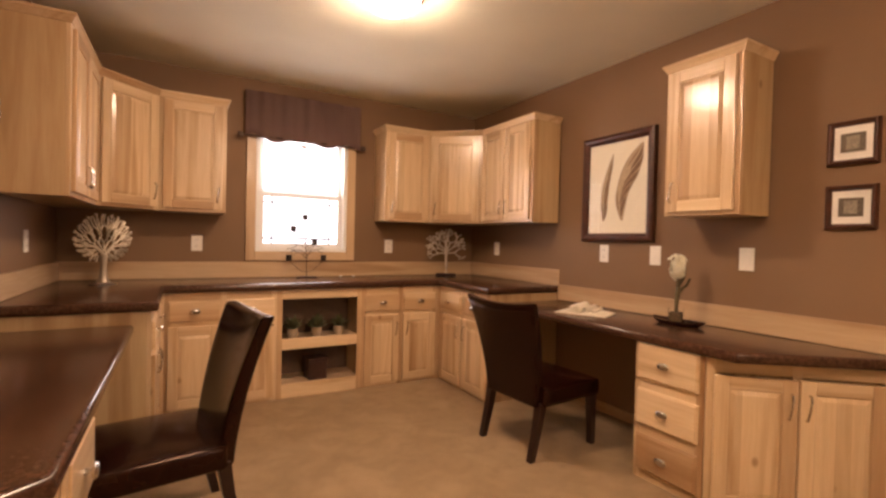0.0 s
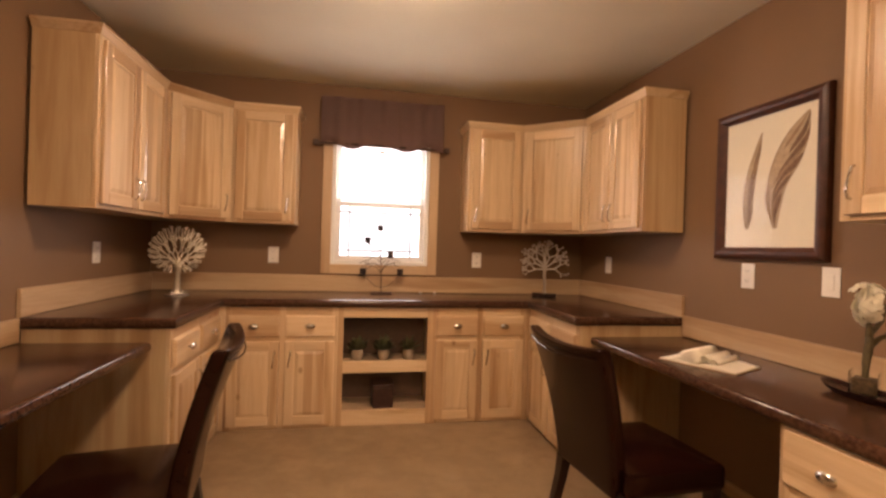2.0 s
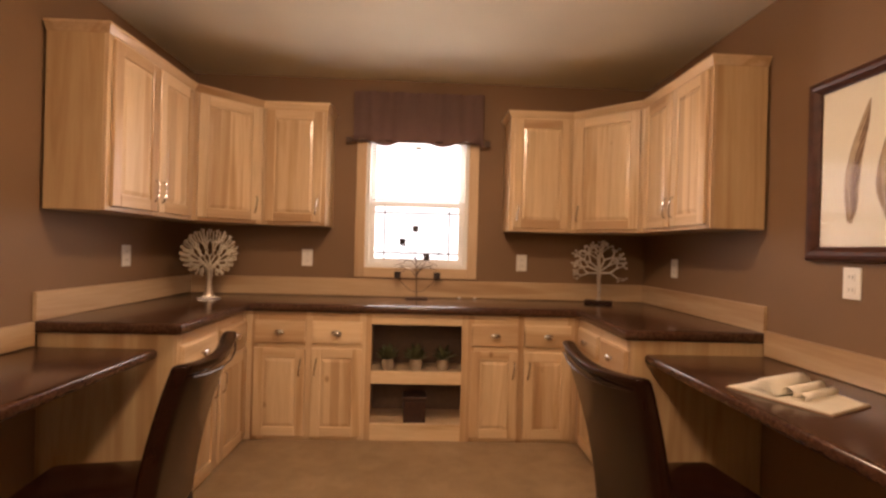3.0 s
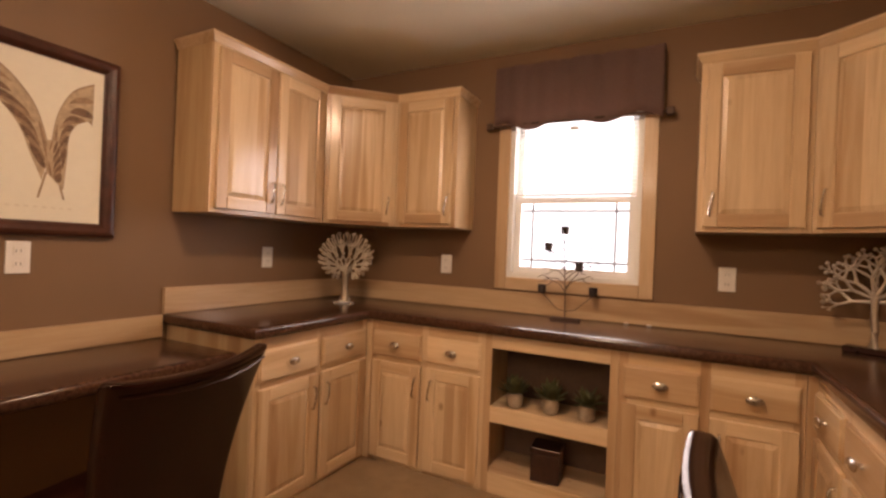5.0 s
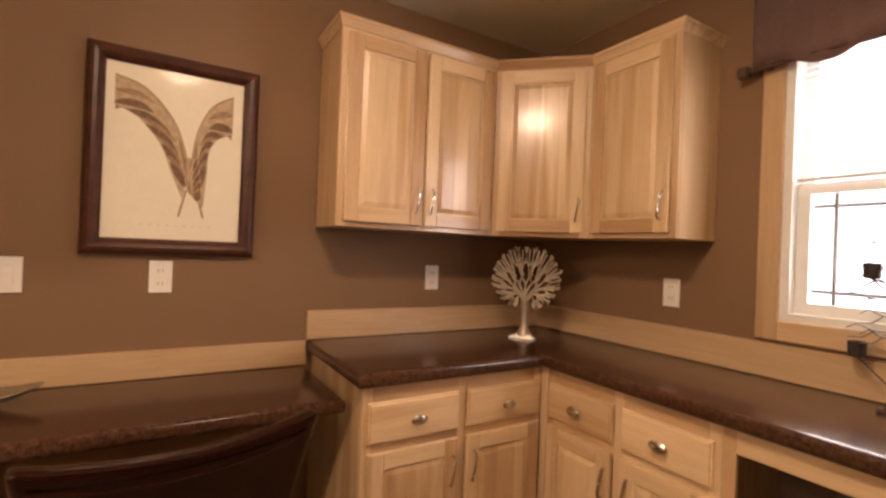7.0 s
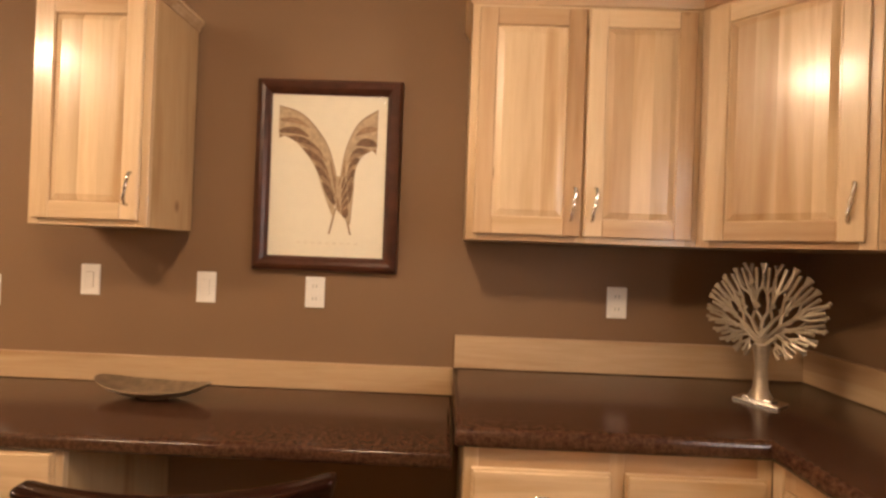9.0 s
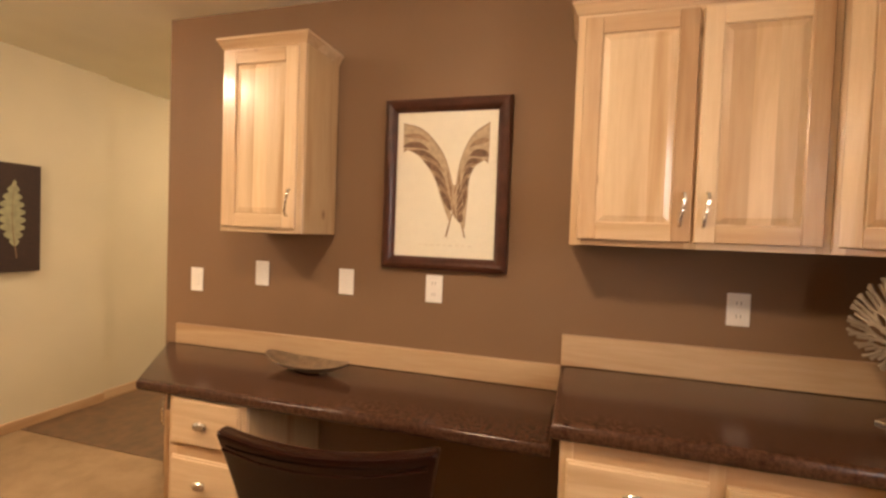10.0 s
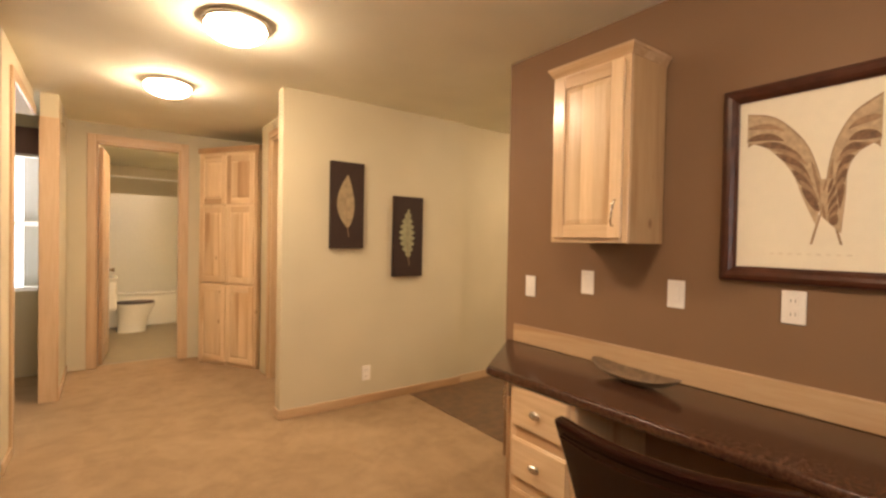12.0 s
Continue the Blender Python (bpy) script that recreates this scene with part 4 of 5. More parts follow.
def leaf_canvas(x, z, w, h, mat, notched, label):
    p = thing("leaf_canvas", label, "picture", (x, 0.951, z), 180)
    part("canvas", boxes((-w / 2, -0.04, -h / 2, w / 2, 0.0, h / 2), bevel=0.004), CANVAS, p)
    bm = bmesh.new()
    n = 26
    L = h * 0.62
    pts = []
    for i in range(n + 1):
        u = i / n
        half = 0.27 * w * math.sin(math.pi * u) ** 0.8 * (1.15 - 0.4 * u)
        if notched and i % 3 == 0:
            half *= 0.55
        pts.append((u, half))
    left = [(-a - 0.02 * math.sin(3 * u), -L / 2 + L * u) for u, a in pts]
    right = [(a - 0.02 * math.sin(3 * u), -L / 2 + L * u) for u, a in pts]
    rows = [[(a[0], -0.0412, a[1] + 0.03), (b[0], -0.0412, b[1] + 0.03)] for a, b in zip(left, right)]
    grid(bm, rows)
    part("leaf_print", bm, mat, p)
    bm = bmesh.new()
    tube(bm, [(-0.02 * math.sin(3 * u), -0.042, -L / 2 + L * u + 0.03) for u in (-0.16, 0.2, 0.5, 0.95)], [0.003, 0.0025, 0.002, 0.001], 5)
    part("leaf_rib", bm, INK_MID, p)


leaf_canvas(0.53, 1.71, 0.30, 0.72, LEAF_GOLD, False, "dark canvas with a pale gold leaf")
leaf_canvas(-0.07, 1.46, 0.31, 0.725, LEAF_SAGE, True, "dark canvas with a notched sage leaf")


# ---- outlets and switches ----
def wall_plate(loc, rz, kind):
    p = thing("wall_plate", "white plastic outlet plate on the wall" if kind == "outlet" else "white plastic switch plate on the wall", "outlet" if kind == "outlet" else "switch", loc, rz, "wall plates")
    part("plate", boxes((-0.041, -0.007, -0.065, 0.041, 0.0, 0.065), bevel=0.003), PLATE, p)
    if kind == "outlet":
        for z in (-0.026, 0.026):
            s = part("socket", boxes((-0.018, -0.0095, z - 0.017, 0.018, -0.006, z + 0.017), bevel=0.003), PLATE, p)
            part("slot", boxes((-0.009, -0.0102, z - 0.006, -0.006, -0.009, z + 0.007), (0.006, -0.0102, z - 0.006, 0.009, -0.009, z + 0.007)), SLOT, s)
    else:
        part("rocker", boxes((-0.018, -0.011, -0.034, 0.018, -0.006, 0.034), bevel=0.003), PLATE, p)
    return p


for y, z, k in ((2.578, 1.155, "switch"), (3.005, 1.213, "switch"), (3.501, 1.199, "switch"), (3.962, 1.194, "outlet"), (5.222, 1.198, "outlet")):
    wall_plate((0.0, y, z), 90, k)
for y, k in ((3.149, "switch"), (3.731, "switch"), (4.166, "outlet"), (5.533, "outlet")):
    wall_plate((XR, y, 1.194), -90, k)
for x, k in ((0.897, "outlet"), (2.58, "outlet")):
    wall_plate((x, YB, 1.193), 0, k)
wall_plate((0.318, 0.95, 0.262), 180, "outlet")


# ---- things on the worktop ----
def silver_tree(loc, rz):
    t = thing("metal_tree", "polished aluminium tree sculpture with a round fanned crown", "sculpture", loc, rz)
    bm = bmesh.new()
    box(bm, -0.07, -0.045, 0.0, 0.07, 0.045, 0.01, bevel=0.003, seg=2)
    box(bm, -0.045, -0.03, 0.01, 0.045, 0.03, 0.02, bevel=0.003, seg=2)
    part("base", bm, NICKEL, t, "polished stepped base")
    bm = bmesh.new()
    tube(bm, [(0, 0, 0.015), (0, 0, 0.05), (0, 0, 0.12), (0, 0, 0.20)], [0.04, 0.024, 0.018, 0.026], 12)
    part("trunk", bm, SILVER, t, "", True)
    rng = random.Random(5)
    bm = bmesh.new()
    cz, R = 0.315, 0.170
    root = Vector((0, 0, 0.165))

    def ring(a, r, drop, jitter=0.004):
        """A node at angle a on a circle about the crown's middle, pulled down towards the trunk."""
        return Vector((1.1 * r * math.cos(a) + rng.uniform(-jitter, jitter), rng.uniform(-0.009, 0.009), cz - drop + r * math.sin(a) + rng.uniform(-jitter, jitter)))

    def limb(p, q, r0, r1, sway):
        d = q - p
        s = Vector((-d.z, 0, d.x)) * sway
        tube(bm, [p, p + d * 0.35 + s, p + d * 0.7 + s * 0.7, q], [r0, (r0 + r1) / 2, (r0 + r1) / 2, r1], 7)
    n = 11
    for i in range(n):
        a = radians(-62 + 304 * i / (n - 1))
        lean = 0.055 + 0.03 * math.sin(a)
        start = root + Vector((0, 0, 0.012 + 0.055 * (0.5 + 0.5 * math.sin(a))))
        k1 = ring(a, 0.055, lean)
        limb(start, k1, 0.0085, 0.006, rng.uniform(-0.08, 0.08))
        for s in (-1, 1):
            a2 = a + s * radians(7.4)
            k2 = ring(a2, 0.100, lean * 0.45)
            limb(k1, k2, 0.006, 0.0052, s * 0.12)
            for q in (-1, 0, 1):
                a3 = a2 + q * radians(5.4)
                tip = ring(a3, R * (1.0 if q else 0.93) * rng.uniform(0.95, 1.02), 0.0, 0.003)
                limb(k2, tip, 0.0048, 0.0064, q * 0.14)
            if rng.random() < 0.7:
                limb(k1 + (k2 - k1) * 0.5, ring(a2 + s * 0.13, 0.118, lean * 0.3), 0.0048, 0.0056, s * 0.1)
    part("crown", bm, SILVER, t, "fan of forked metal branches", True)


silver_tree((0.325, 5.61, CT), 35)


def pale_tree(loc, rz):
    t = thing("metal_tree", "pale metal tree sculpture on a dark block", "sculpture", loc, rz)
    part("base", boxes((-0.10, -0.04, 0, 0.10, 0.04, 0.028), bevel=0.004), TRAY, t, "dark wooden block")
    bm = bmesh.new()
    tube(bm, [(0, 0, 0.026), (0.004, 0, 0.1), (-0.002, 0, 0.18), (0, 0, 0.25)], [0.02, 0.014, 0.013, 0.016], 10)
    part("trunk", bm, SILVER_PALE, t, "", True)
    rng = random.Random(11)
    bm = bmesh.new()

    def grow(p, a, length, r, depth):
        bend = rng.uniform(-0.35, 0.35)
        m = p + Vector((math.cos(a + bend * 0.5), 0, math.sin(a + bend * 0.5))) * length * 0.5 + Vector((0, rng.uniform(-0.006, 0.006), 0))
        e = m + Vector((math.cos(a + bend), 0, math.sin(a + bend))) * length * 0.5
        tube(bm, [p, m, e], [r, r * 0.9, r * 0.8], 6)
        if depth:
            for s in (-1, 1):
                grow(e, a + bend + s * rng.uniform(0.45, 0.8), length * rng.uniform(0.62, 0.8), r * 0.82, depth - 1)
        else:
            c = bmesh.ops.create_uvsphere(bm, u_segments=8, v_segments=5, radius=r * 1.9)
            for v in c["verts"]:
                v.co = v.co * 1.0 + e
    for a, l in ((0.1, 0.072), (0.5, 0.076), (0.95, 0.078), (1.35, 0.074), (1.75, 0.074), (2.2, 0.078), (2.65, 0.076), (3.05, 0.072)):
        grow(Vector((0, 0, 0.225 + 0.03 * math.sin(a))), a, l, 0.0085, 3)
    for v in bm.verts:
        v.co.x *= 1.12
        v.co.z = 0.20 + (v.co.z - 0.20) * (1.08 if v.co.z > 0.20 else 0.5)
    part("crown", bm, SILVER_PALE, t, "branches with rounded tips", True)


pale_tree((3.13, 5.80, CT), -25)


def candle_tree(loc):
    t = thing("candle_tree", "brown-black iron branch candle stand with five votive cups", "candle holder", loc)
    part("base", boxes((-0.085, -0.035, 0, 0.085, 0.035, 0.012), bevel=0.003), IRON, t)
    bm = bmesh.new()
    tube(bm, [(0, 0, 0.01), (-0.004, 0, 0.15), (-0.012, 0.0, 0.3), (-0.02, 0.0, 0.45), (-0.02, 0.01, 0.5)], [0.0038, 0.0035, 0.0033, 0.003, 0.0028], 8)
    part("stem", bm, IRON, t, "", True)
    cups = ((-0.02, 0.01, 0.505), (-0.118, 0.02, 0.405), (0.068, 0.02, 0.29), (-0.15, 0.02, 0.15), (0.152, 0.02, 0.15))
    for i, (x, y, z) in enumerate(cups):
        if i:
            z0 = z - 0.06 if i < 3 else 0.06
            bm = bmesh.new()
            tube(bm, [(-0.004, 0, max(0.05, z0 - 0.06)), (x * 0.35, y * 0.5, z0 + 0.0), (x * 0.85, y, z - 0.02), (x, y, z)], 0.0027, 6)
            part("branch", bm, IRON, t, "", True)
        bm = bmesh.new()
        lathe(bm, [(0.02, 0.0), (0.024, 0.004), (0.026, 0.05), (0.0225, 0.05), (0.02, 0.008)], 14, (x, y, z))
        part("votive_cup", bm, CUP, t, "small dark glass cup", True)
    rng = random.Random(3)
    for i in range(15):
        s = 1 if i % 2 else -1
        z = 0.17 + i * 0.02
        reach = rng.uniform(0.12, 0.21)
        lift = rng.uniform(0.0, 0.05)
        bm = bmesh.new()
        pts = [(-0.01, 0, z), (s * reach * 0.3, 0.004, z + 0.03 + lift * 0.5), (s * reach * 0.6, 0.01, z + 0.028 + lift), (s * reach * 0.85, 0.01, z + 0.045 + lift), (s * reach, 0.012, z + 0.03 + lift)]
        tube(bm, pts, [0.0032, 0.0029, 0.0025, 0.0022, 0.0018], 5)
        tube(bm, [pts[2], (s * reach * 0.75, 0.0, z + 0.005 + lift), (s * reach * 0.95, -0.01, z + 0.002 + lift)], [0.0025, 0.002, 0.0016], 5)
        part("twig", bm, IRON, t, "", True)


candle_tree((1.757, 5.88, CT))

for x, y in ((2.09, 5.955), (2.21, 5.955)):
    b = thing("putty_knob", "tiny white scrap lying against the backsplash", "scrap", (x, y, CT), 20)
    part("scrap", boxes((-0.013, -0.008, 0, 0.013, 0.008, 0.009), bevel=0.003), PLATE, b)


# ---- shelf things ----
def potted(loc, kind, seed):
    p = thing("potted_succulent", "small green succulent in a round concrete pot", "plant", loc, seed * 40, "succulents on the shelf")
    bm = bmesh.new()
    lathe(bm, [(0.026, 0), (0.036, 0.006), (0.045, 0.035), (0.044, 0.062), (0.037, 0.078), (0.031, 0.078), (0.03, 0.068)], 18)
    part("pot", bm, POT, p, "", True)
    rng = random.Random(seed)
    bm = bmesh.new()
    n = 26 if kind == "spiky" else 34
    for i in range(n):
        a = i * 2.4
        e = 0.25 + 1.1 * (1 - i / n)
        L = (0.112 if kind == "spiky" else 0.092) * rng.uniform(0.8, 1.15)
        w = 0.014 if kind == "spiky" else 0.020
        d = Vector((math.cos(a) * math.sin(e), math.sin(a) * math.sin(e), math.cos(e)))
        s = Vector((-math.sin(a), math.cos(a), 0))
        o = Vector((0, 0, 0.072)) + d * 0.006
        rows = []
        for u, f in ((0, 0.5), (0.35, 1.0), (0.7, 0.8), (1.0, 0.08)):
            c = o + d * L * u + Vector((0, 0, -0.012 * u * u if kind == "spiky" else 0.012 * u * u))
            rows.append([c - s * w * f, c + d.cross(s) * w * 0.3 * f, c + s * w * f, c - d.cross(s) * w * 0.3 * f])
        grid(bm, rows, True)
    part("leaves", bm, LEAF, p, "", True)


potted((1.577, 5.553, 0.4455), "rosette", 2)
potted((1.77, 5.555, 0.4455), "rosette", 5)
potted((1.957, 5.562, 0.4455), "spiky", 8)
bx = thing("storage_box", "dark brown lidded box on the lower shelf", "box", (1.766, 5.553, 0.1055), 4)
part("body", boxes((-0.075, -0.07, 0, 0.075, 0.07, 0.145), bevel=0.004), BOX_DARK, bx)
part("lid", boxes((-0.079, -0.074, 0.145, 0.079, 0.074, 0.175), bevel=0.004), BOX_DARK, bx)


# ---- things on the desks ----
def open_book(loc, rz):
    b = thing("open_book", "open book with curled fanned pages on the desk", "book", loc, rz)
    part("cover", boxes((-0.172, -0.128, 0.0, 0.172, 0.128, 0.005), bevel=0.001), COVER, b)
    for s in (-1, 1):
        bm = bmesh.new()
        rows = []
        for yy in (-0.124, 0.124):
            rows.append([(s * (0.165 * u), yy, 0.008 + 0.012 * math.sin(math.pi * min(1.0, u * 1.1)) ** 0.8 * (1 - 0.6 * u)) for u in (k / 10 for k in range(11))])
        low = [[(s * 0.165, yy, 0.0055), (0.0, yy, 0.0055)] for yy in (-0.124, 0.124)]
        vs = grid(bm, [r + l for r, l in zip(rows, low)], True)
        bm.faces.new(vs[0])
        bm.faces.new(vs[1])
        part("page_block", bm, PAGE, b, "", True)
    # two leaves rolled up beside the spine, and a fan of loose leaves on the other side
    for x0, z0, r in ((0.026, 0.034, 0.021), (0.068, 0.029, 0.015)):
        bm = bmesh.new()
        roll = [(x0 + r * (1 - 0.16 * i / 16) * math.cos(a), z0 + r * (1 - 0.16 * i / 16) * math.sin(a)) for i, a in ((i, -1.9 + 5.6 * i / 16) for i in range(17))]
        grid(bm, [[(x, yy, z) for yy in (-0.10, -0.03, 0.05, 0.121)] for x, z in roll])
        sheet = part("page", bm, PAGE, b, "", True)
        sheet.modifiers.new("thickness", "SOLIDIFY").thickness = 0.0012
    for k in range(6):
        a = radians(100 + 12 * k)
        reach = 0.062 + 0.008 * k
        bm = bmesh.new()
        arc = []
        for i in range(7):
            u = i / 6
            aa = a + 0.35 * u * u
            arc.append((reach * u * math.cos(aa), 0.015 + max(0.0, reach * u * math.sin(aa))))
        grid(bm, [[(x, yy, z) for yy in (-0.121, -0.04, 0.04, 0.121)] for x, z in arc])
        sheet = part("page", bm, PAGE, b, "", True)
        sheet.modifiers.new("thickness", "SOLIDIFY").thickness = 0.001


open_book((3.17, 3.965, DT), -65)


def flower_dish():
    t = thing("flower_tray", "dark boat-shaped tray on the desk", "tray", (3.38, 3.43, DT), 92)
    bm = bmesh.new()
    n = 24
    rows = []
    for f, z in ((0.72, 0.0), (0.9, 0.008), (1.0, 0.026), (0.96, 0.026), (0.86, 0.012), (0.05, 0.01)):
        rows.append([(0.165 * f * math.cos(2 * math.pi * j / n), 0.08 * f * math.sin(2 * math.pi * j / n), z + 0.012 * abs(math.cos(2 * math.pi * j / n)) ** 4 * (f > 0.8)) for j in range(n)])
    vs = grid(bm, rows, True)
    bm.faces.new(vs[0][::-1])
    bm.faces.new(vs[-1])
    part("dish", bm, TRAY, t, "", True)
    v = thing("flower_vase", "square glass vase with a cream flower and mossy filling", "vase", (3.38, 3.445, DT + 0.0125), 30)
    part("filling", boxes((-0.036, -0.036, 0.006, 0.036, 0.036, 0.062), bevel=0.006), MOSS, v, "mossy stem filling")
    g = part("glass_cube", boxes((-0.042, -0.042, 0.0, 0.042, -0.038, 0.085), (-0.042, 0.038, 0.0, 0.042, 0.042, 0.085),
                                 (-0.042, -0.038, 0.0, -0.038, 0.038, 0.085), (0.038, -0.038, 0.0, 0.042, 0.038, 0.085), (-0.038, -0.038, 0.0, 0.038, 0.038, 0.005)), GLASS, v)
    bm = bmesh.new()
    tube(bm, [(0, 0, 0.05), (0.002, 0.0, 0.11), (0.012, -0.004, 0.16), (0.02, -0.005, 0.21), (0.018, 0, 0.30)], [0.013, 0.012, 0.015, 0.013, 0.007], 9)
    tube(bm, [(0.014, 0, 0.165), (0.05, -0.028, 0.205), (0.075, -0.045, 0.215), (0.108, -0.062, 0.258)], [0.011, 0.009, 0.008, 0.007], 8)
    tube(bm, [(0.022, 0, 0.21), (0.05, -0.035, 0.27), (0.054, -0.04, 0.335)], [0.009, 0.008, 0.006], 7)
    part("stem", bm, STEM, v, "olive stem with cut twigs", True)
    rng = random.Random(4)
    bm = bmesh.new()
    for bx_, by_, bz_ in ((0.0, 0.0, 0.395), (-0.028, 0.012, 0.365), (0.03, -0.012, 0.37), (-0.012, -0.03, 0.345), (0.012, 0.03, 0.34), (-0.036, -0.004, 0.315),
                          (0.026, 0.006, 0.318), (-0.006, -0.016, 0.29), (-0.03, 0.02, 0.278), (0.014, 0.0, 0.272),
                          (0.022, -0.03, 0.39), (-0.02, 0.03, 0.392), (0.036, 0.016, 0.345), (-0.04, -0.02, 0.34), (0.012, -0.036, 0.315), (-0.014, 0.036, 0.312), (0.0, 0.0, 0.345), (-0.02, -0.02, 0.372)):
        o = Vector((bx_ + 0.008, by_, bz_))
        axis = Vector((bx_ * 26 + rng.uniform(-0.5, 0.5), by_ * 26 + rng.uniform(-0.5, 0.5), (bz_ - 0.33) * 14 + rng.uniform(-0.3, 0.3))).normalized()
        s0 = axis.cross(Vector((0.31, 0.52, 0.79))).normalized()
        t0 = axis.cross(s0)
        for ring_, count, open_ in ((0, 6, 0.95), (1, 4, 0.45)):
            for k in range(count):
                a = 2 * math.pi * k / count + ring_ * 0.6 + rng.uniform(-0.2, 0.2)
                out = s0 * math.cos(a) + t0 * math.sin(a)
                side = axis.cross(out)
                length = rng.uniform(0.034, 0.044) * (1 - 0.25 * ring_)
                rows = []
                for u, f in ((0.0, 0.25), (0.35, 0.85), (0.7, 1.0), (0.92, 0.7), (1.0, 0.25)):
                    c = o + out * length * u * open_ + axis * length * (0.75 * u * (1 - open_ * 0.6) - 0.35 * u * u * open_ + 0.1)
                    w = 0.0165 * f
                    rows.append([c - side * w + axis * 0.004 * f, c, c + side * w + axis * 0.004 * f])
                grid(bm, rows)
    for q in bm.verts:
        q.co = Vector((0.008 + (q.co.x - 0.008) * 0.80, q.co.y * 0.80, 0.335 + (q.co.z - 0.335) * 0.92))
    part("flower", bm, PETAL, v, "cream ruffled blossoms", True)


flower_dish()

bowl = thing("shallow_bowl", "bronze shallow boat-shaped bowl on the desk", "bowl", (0.20, 3.415, DT), 84)
bm = bmesh.new()
n = 32
rows = []
for f, z in ((0.28, 0.0), (0.3, 0.006), (0.62, 0.016), (0.86, 0.03), (1.0, 0.042), (0.985, 0.045), (0.84, 0.034), (0.58, 0.021), (0.06, 0.012)):
    rows.append([(0.235 * f * math.cos(2 * math.pi * j / n), 0.09 * f * math.sin(2 * math.pi * j / n), z + 0.03 * f ** 4 * abs(math.cos(2 * math.pi * j / n)) ** 3) for j in range(n)])
vs = grid(bm, rows, True)
bm.faces.new(vs[0][::-1])
bm.faces.new(vs[-1])
part("dish", bm, BRONZE, bowl, "", True)


# ---- hall: angled linen cupboard, bathroom ----
def linen_cupboard():
    p, q = (1.31, -1.30), (0.86, -0.60)
    w = math.hypot(q[0] - p[0], q[1] - p[1])
    ang = math.degrees(math.atan2(q[1] - p[1], q[0] - p[0]))
    c = thing("linen_cupboard", "tall angled hickory linen cupboard with six panelled doors", "cupboard", (*p, 0), ang)
    part("body", boxes((0, 0.02, 0, w, 0.30, 2.36)), WOOD_SIDE, c)
    face_frame(c, w, 2.36, [w / 2 - 0.02], [(0, 0.06), (0.88, 0.05), (1.75, 0.05), (2.29, 0.07)])
    for x, hd in ((0.03, "r"), (w / 2 + 0.006, "l")):
        for z, h in ((0.04, 0.85), (0.92, 0.84), (1.79, 0.53)):
            door_on(c, x, z, w / 2 - 0.036, h, staves=2)
    part("head_trim", boxes((-0.02, -0.01, 2.36, w + 0.02, 0.3, 2.42), bevel=0.004), TRIM_X, c)


linen_cupboard()


def slab_door(loc, rz, w, label):
    d = thing("door_1", label, "door", loc, rz)
    part("leaf", boxes((0, -0.035, 0.01, w, 0, 2.37), bevel=0.002), TRIM_V, d)
    for x0, x1, z0, z1 in ((0.1, w / 2 - 0.04, 0.2, 1.0), (w / 2 + 0.04, w - 0.1, 0.2, 1.0), (0.1, w / 2 - 0.04, 1.15, 2.15), (w / 2 + 0.04, w - 0.1, 1.15, 2.15)):
        part("panel", boxes((x0, -0.043, z0, x1, -0.033, z1), bevel=0.006), TRIM_V, d)
    bm = bmesh.new()
    lathe(bm, [(0.02, 0), (0.012, 0.02), (0.028, 0.045), (0.02, 0.06)], 14)
    for v in bm.verts:
        v.co = Vector((w - 0.07 + v.co.x, -0.035 - v.co.z, 1.0 + v.co.y))
    part("door_knob", bm, NICKEL, d, "", True)
    tagged(d, kind="structure")


slab_door((2.235, -1.645, 0), -95, 0.74, "open panelled maple bathroom door")


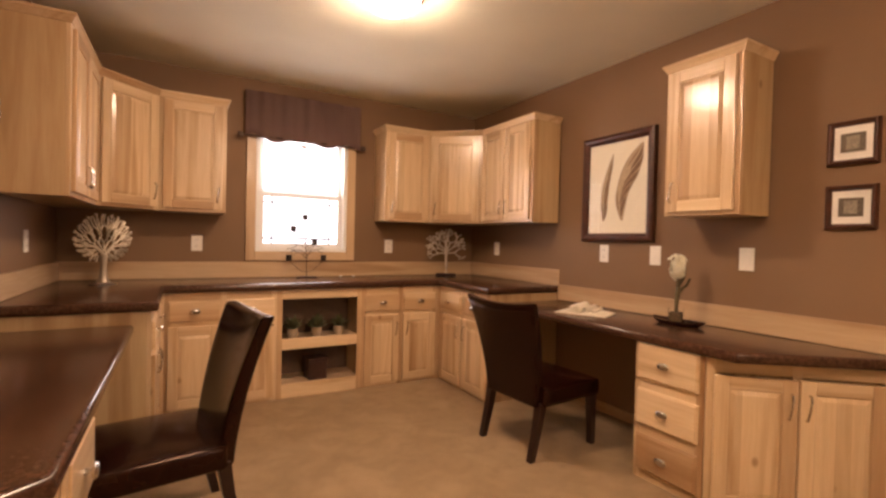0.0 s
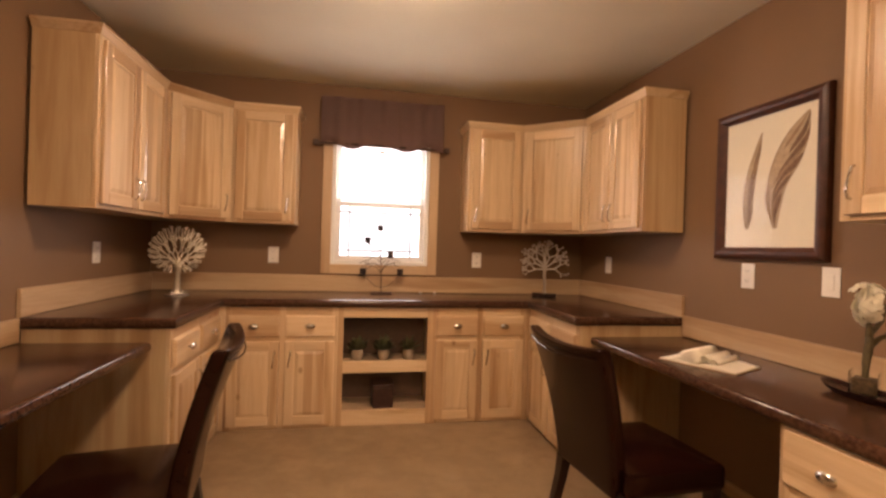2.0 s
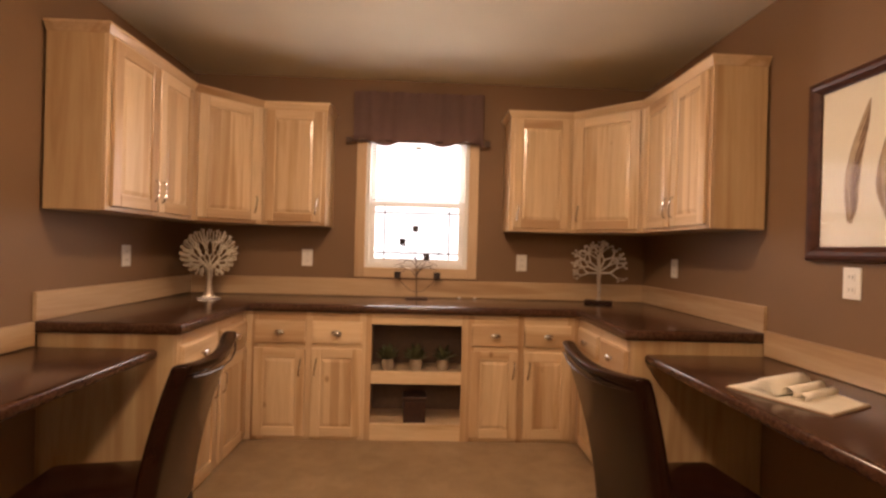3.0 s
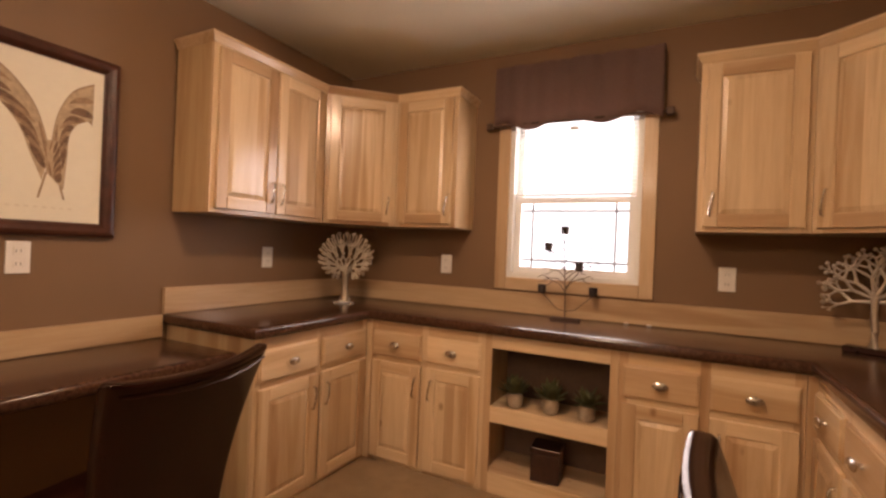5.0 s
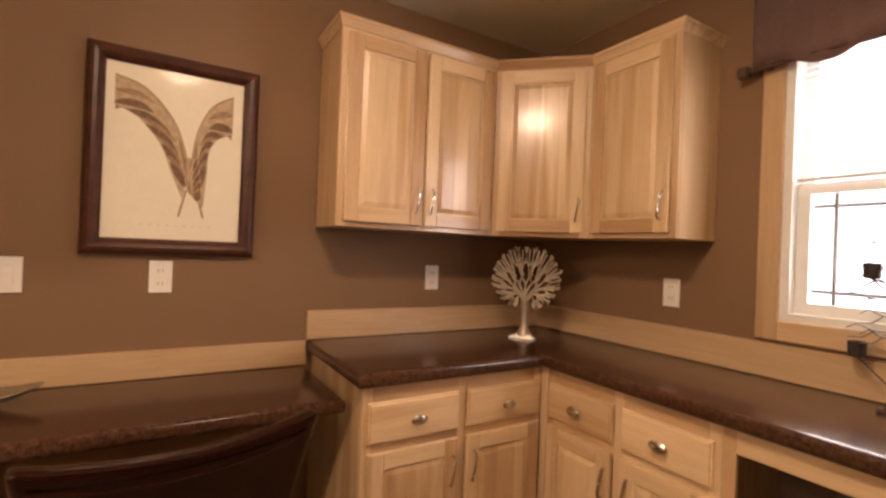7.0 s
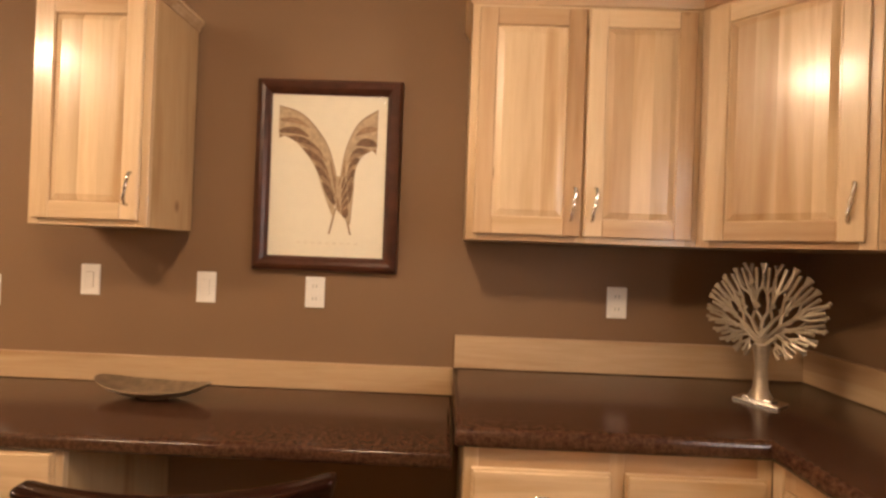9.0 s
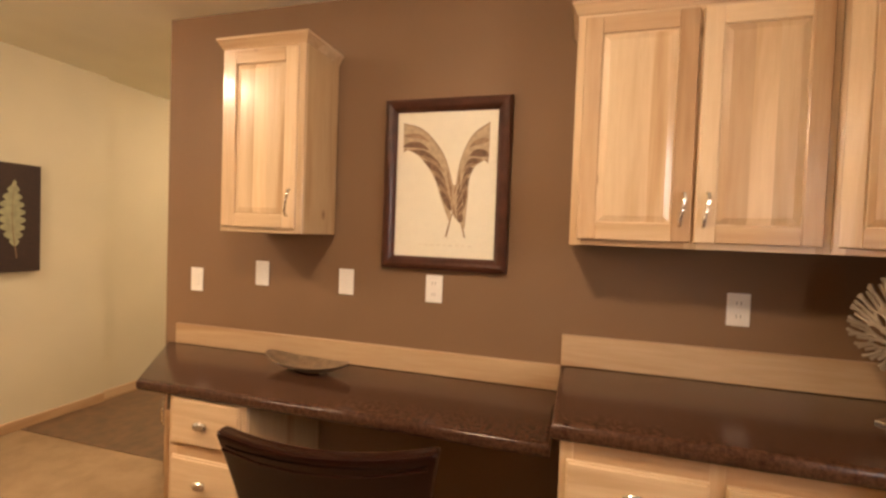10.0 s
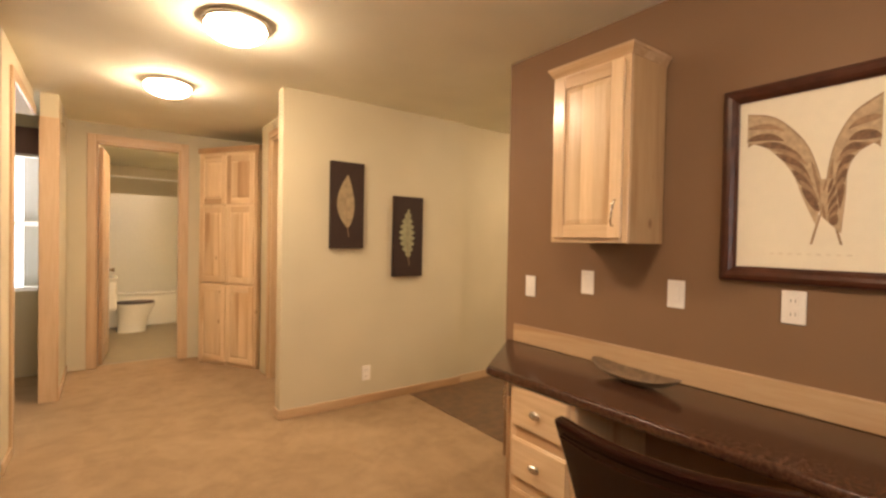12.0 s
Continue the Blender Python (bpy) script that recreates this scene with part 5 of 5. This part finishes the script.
def tub():
    t = thing("bathtub", "white fiberglass tub with a tall moulded surround", "bathtub", (0, 0, 0))
    part("apron", boxes((0.75, -4.16, 0.002, 2.16, -4.08, 0.5), bevel=0.015), FIBERGLASS, t)
    part("rim", boxes((0.75, -4.18, 0.49, 2.16, -4.06, 0.53), bevel=0.012), FIBERGLASS, t)
    part("basin", boxes((0.75, -4.9, 0.05, 2.16, -4.16, 0.12)), FIBERGLASS, t)
    for dims in ((0.75, -4.96, 0.1, 2.16, -4.9, 2.12), (0.69, -4.96, 0.1, 0.75, -4.08, 2.12), (2.16, -4.96, 0.1, 2.22, -4.08, 2.12)):
        part("surround_panel", boxes(dims, bevel=0.01), FIBERGLASS, t)
    bm = bmesh.new()
    tube(bm, [(0.625, -4.1, 2.32), (2.235, -4.1, 2.32)], 0.014, 10)
    r = thing("shower_rod", "white shower curtain rod across the bathroom", "rod", (0, 0, 0))
    part("rod", bm, VINYL_WHITE, r, "", True)


tub()


def toilet(loc, rz):
    t = thing("toilet", "white toilet with a dark seat lid", "toilet", loc, rz)
    bm = bmesh.new()
    rows = []
    for z, a, b, o in ((0.0, 0.12, 0.18, 0), (0.2, 0.11, 0.19, 0.02), (0.38, 0.18, 0.24, 0.05), (0.42, 0.185, 0.25, 0.05)):
        rows.append([(b * math.cos(k) + o, a * math.sin(k), z) for k in (2 * math.pi * j / 20 for j in range(20))])
    vs = grid(bm, rows, True)
    bm.faces.new(vs[0][::-1])
    bm.faces.new(vs[-1])
    part("bowl", bm, FIBERGLASS, t, "", True)
    part("tank", boxes((-0.38, -0.22, 0.36, -0.18, 0.22, 0.78), bevel=0.02), FIBERGLASS, t)
    part("tank_lid", boxes((-0.39, -0.23, 0.78, -0.17, 0.23, 0.815), bevel=0.008), FIBERGLASS, t)
    bm = bmesh.new()
    rows = [[(f * 0.24 * math.cos(k) + 0.05, f * 0.175 * math.sin(k), z) for k in (2 * math.pi * j / 20 for j in range(20))] for f, z in ((0.96, 0.421), (1.0, 0.43), (0.97, 0.45), (0.1, 0.455))]
    vs = grid(bm, rows, True)
    bm.faces.new(vs[0][::-1])
    bm.faces.new(vs[-1])
    part("seat_lid", bm, BOX_DARK, t, "dark brown seat lid", True)


toilet((1.86, -3.62, 0.002), 180)
tp = thing("bath_picture", "dark framed picture on the bathroom wall", "picture", (2.237, -3.3, 1.5), -90)
part("frame", boxes((-0.16, -0.03, -0.30, 0.16, 0.0, 0.30), bevel=0.006), FRAME_DARK, tp)
part("print", boxes((-0.1, -0.033, -0.24, 0.1, -0.029, 0.24)), INK_MID, tp)
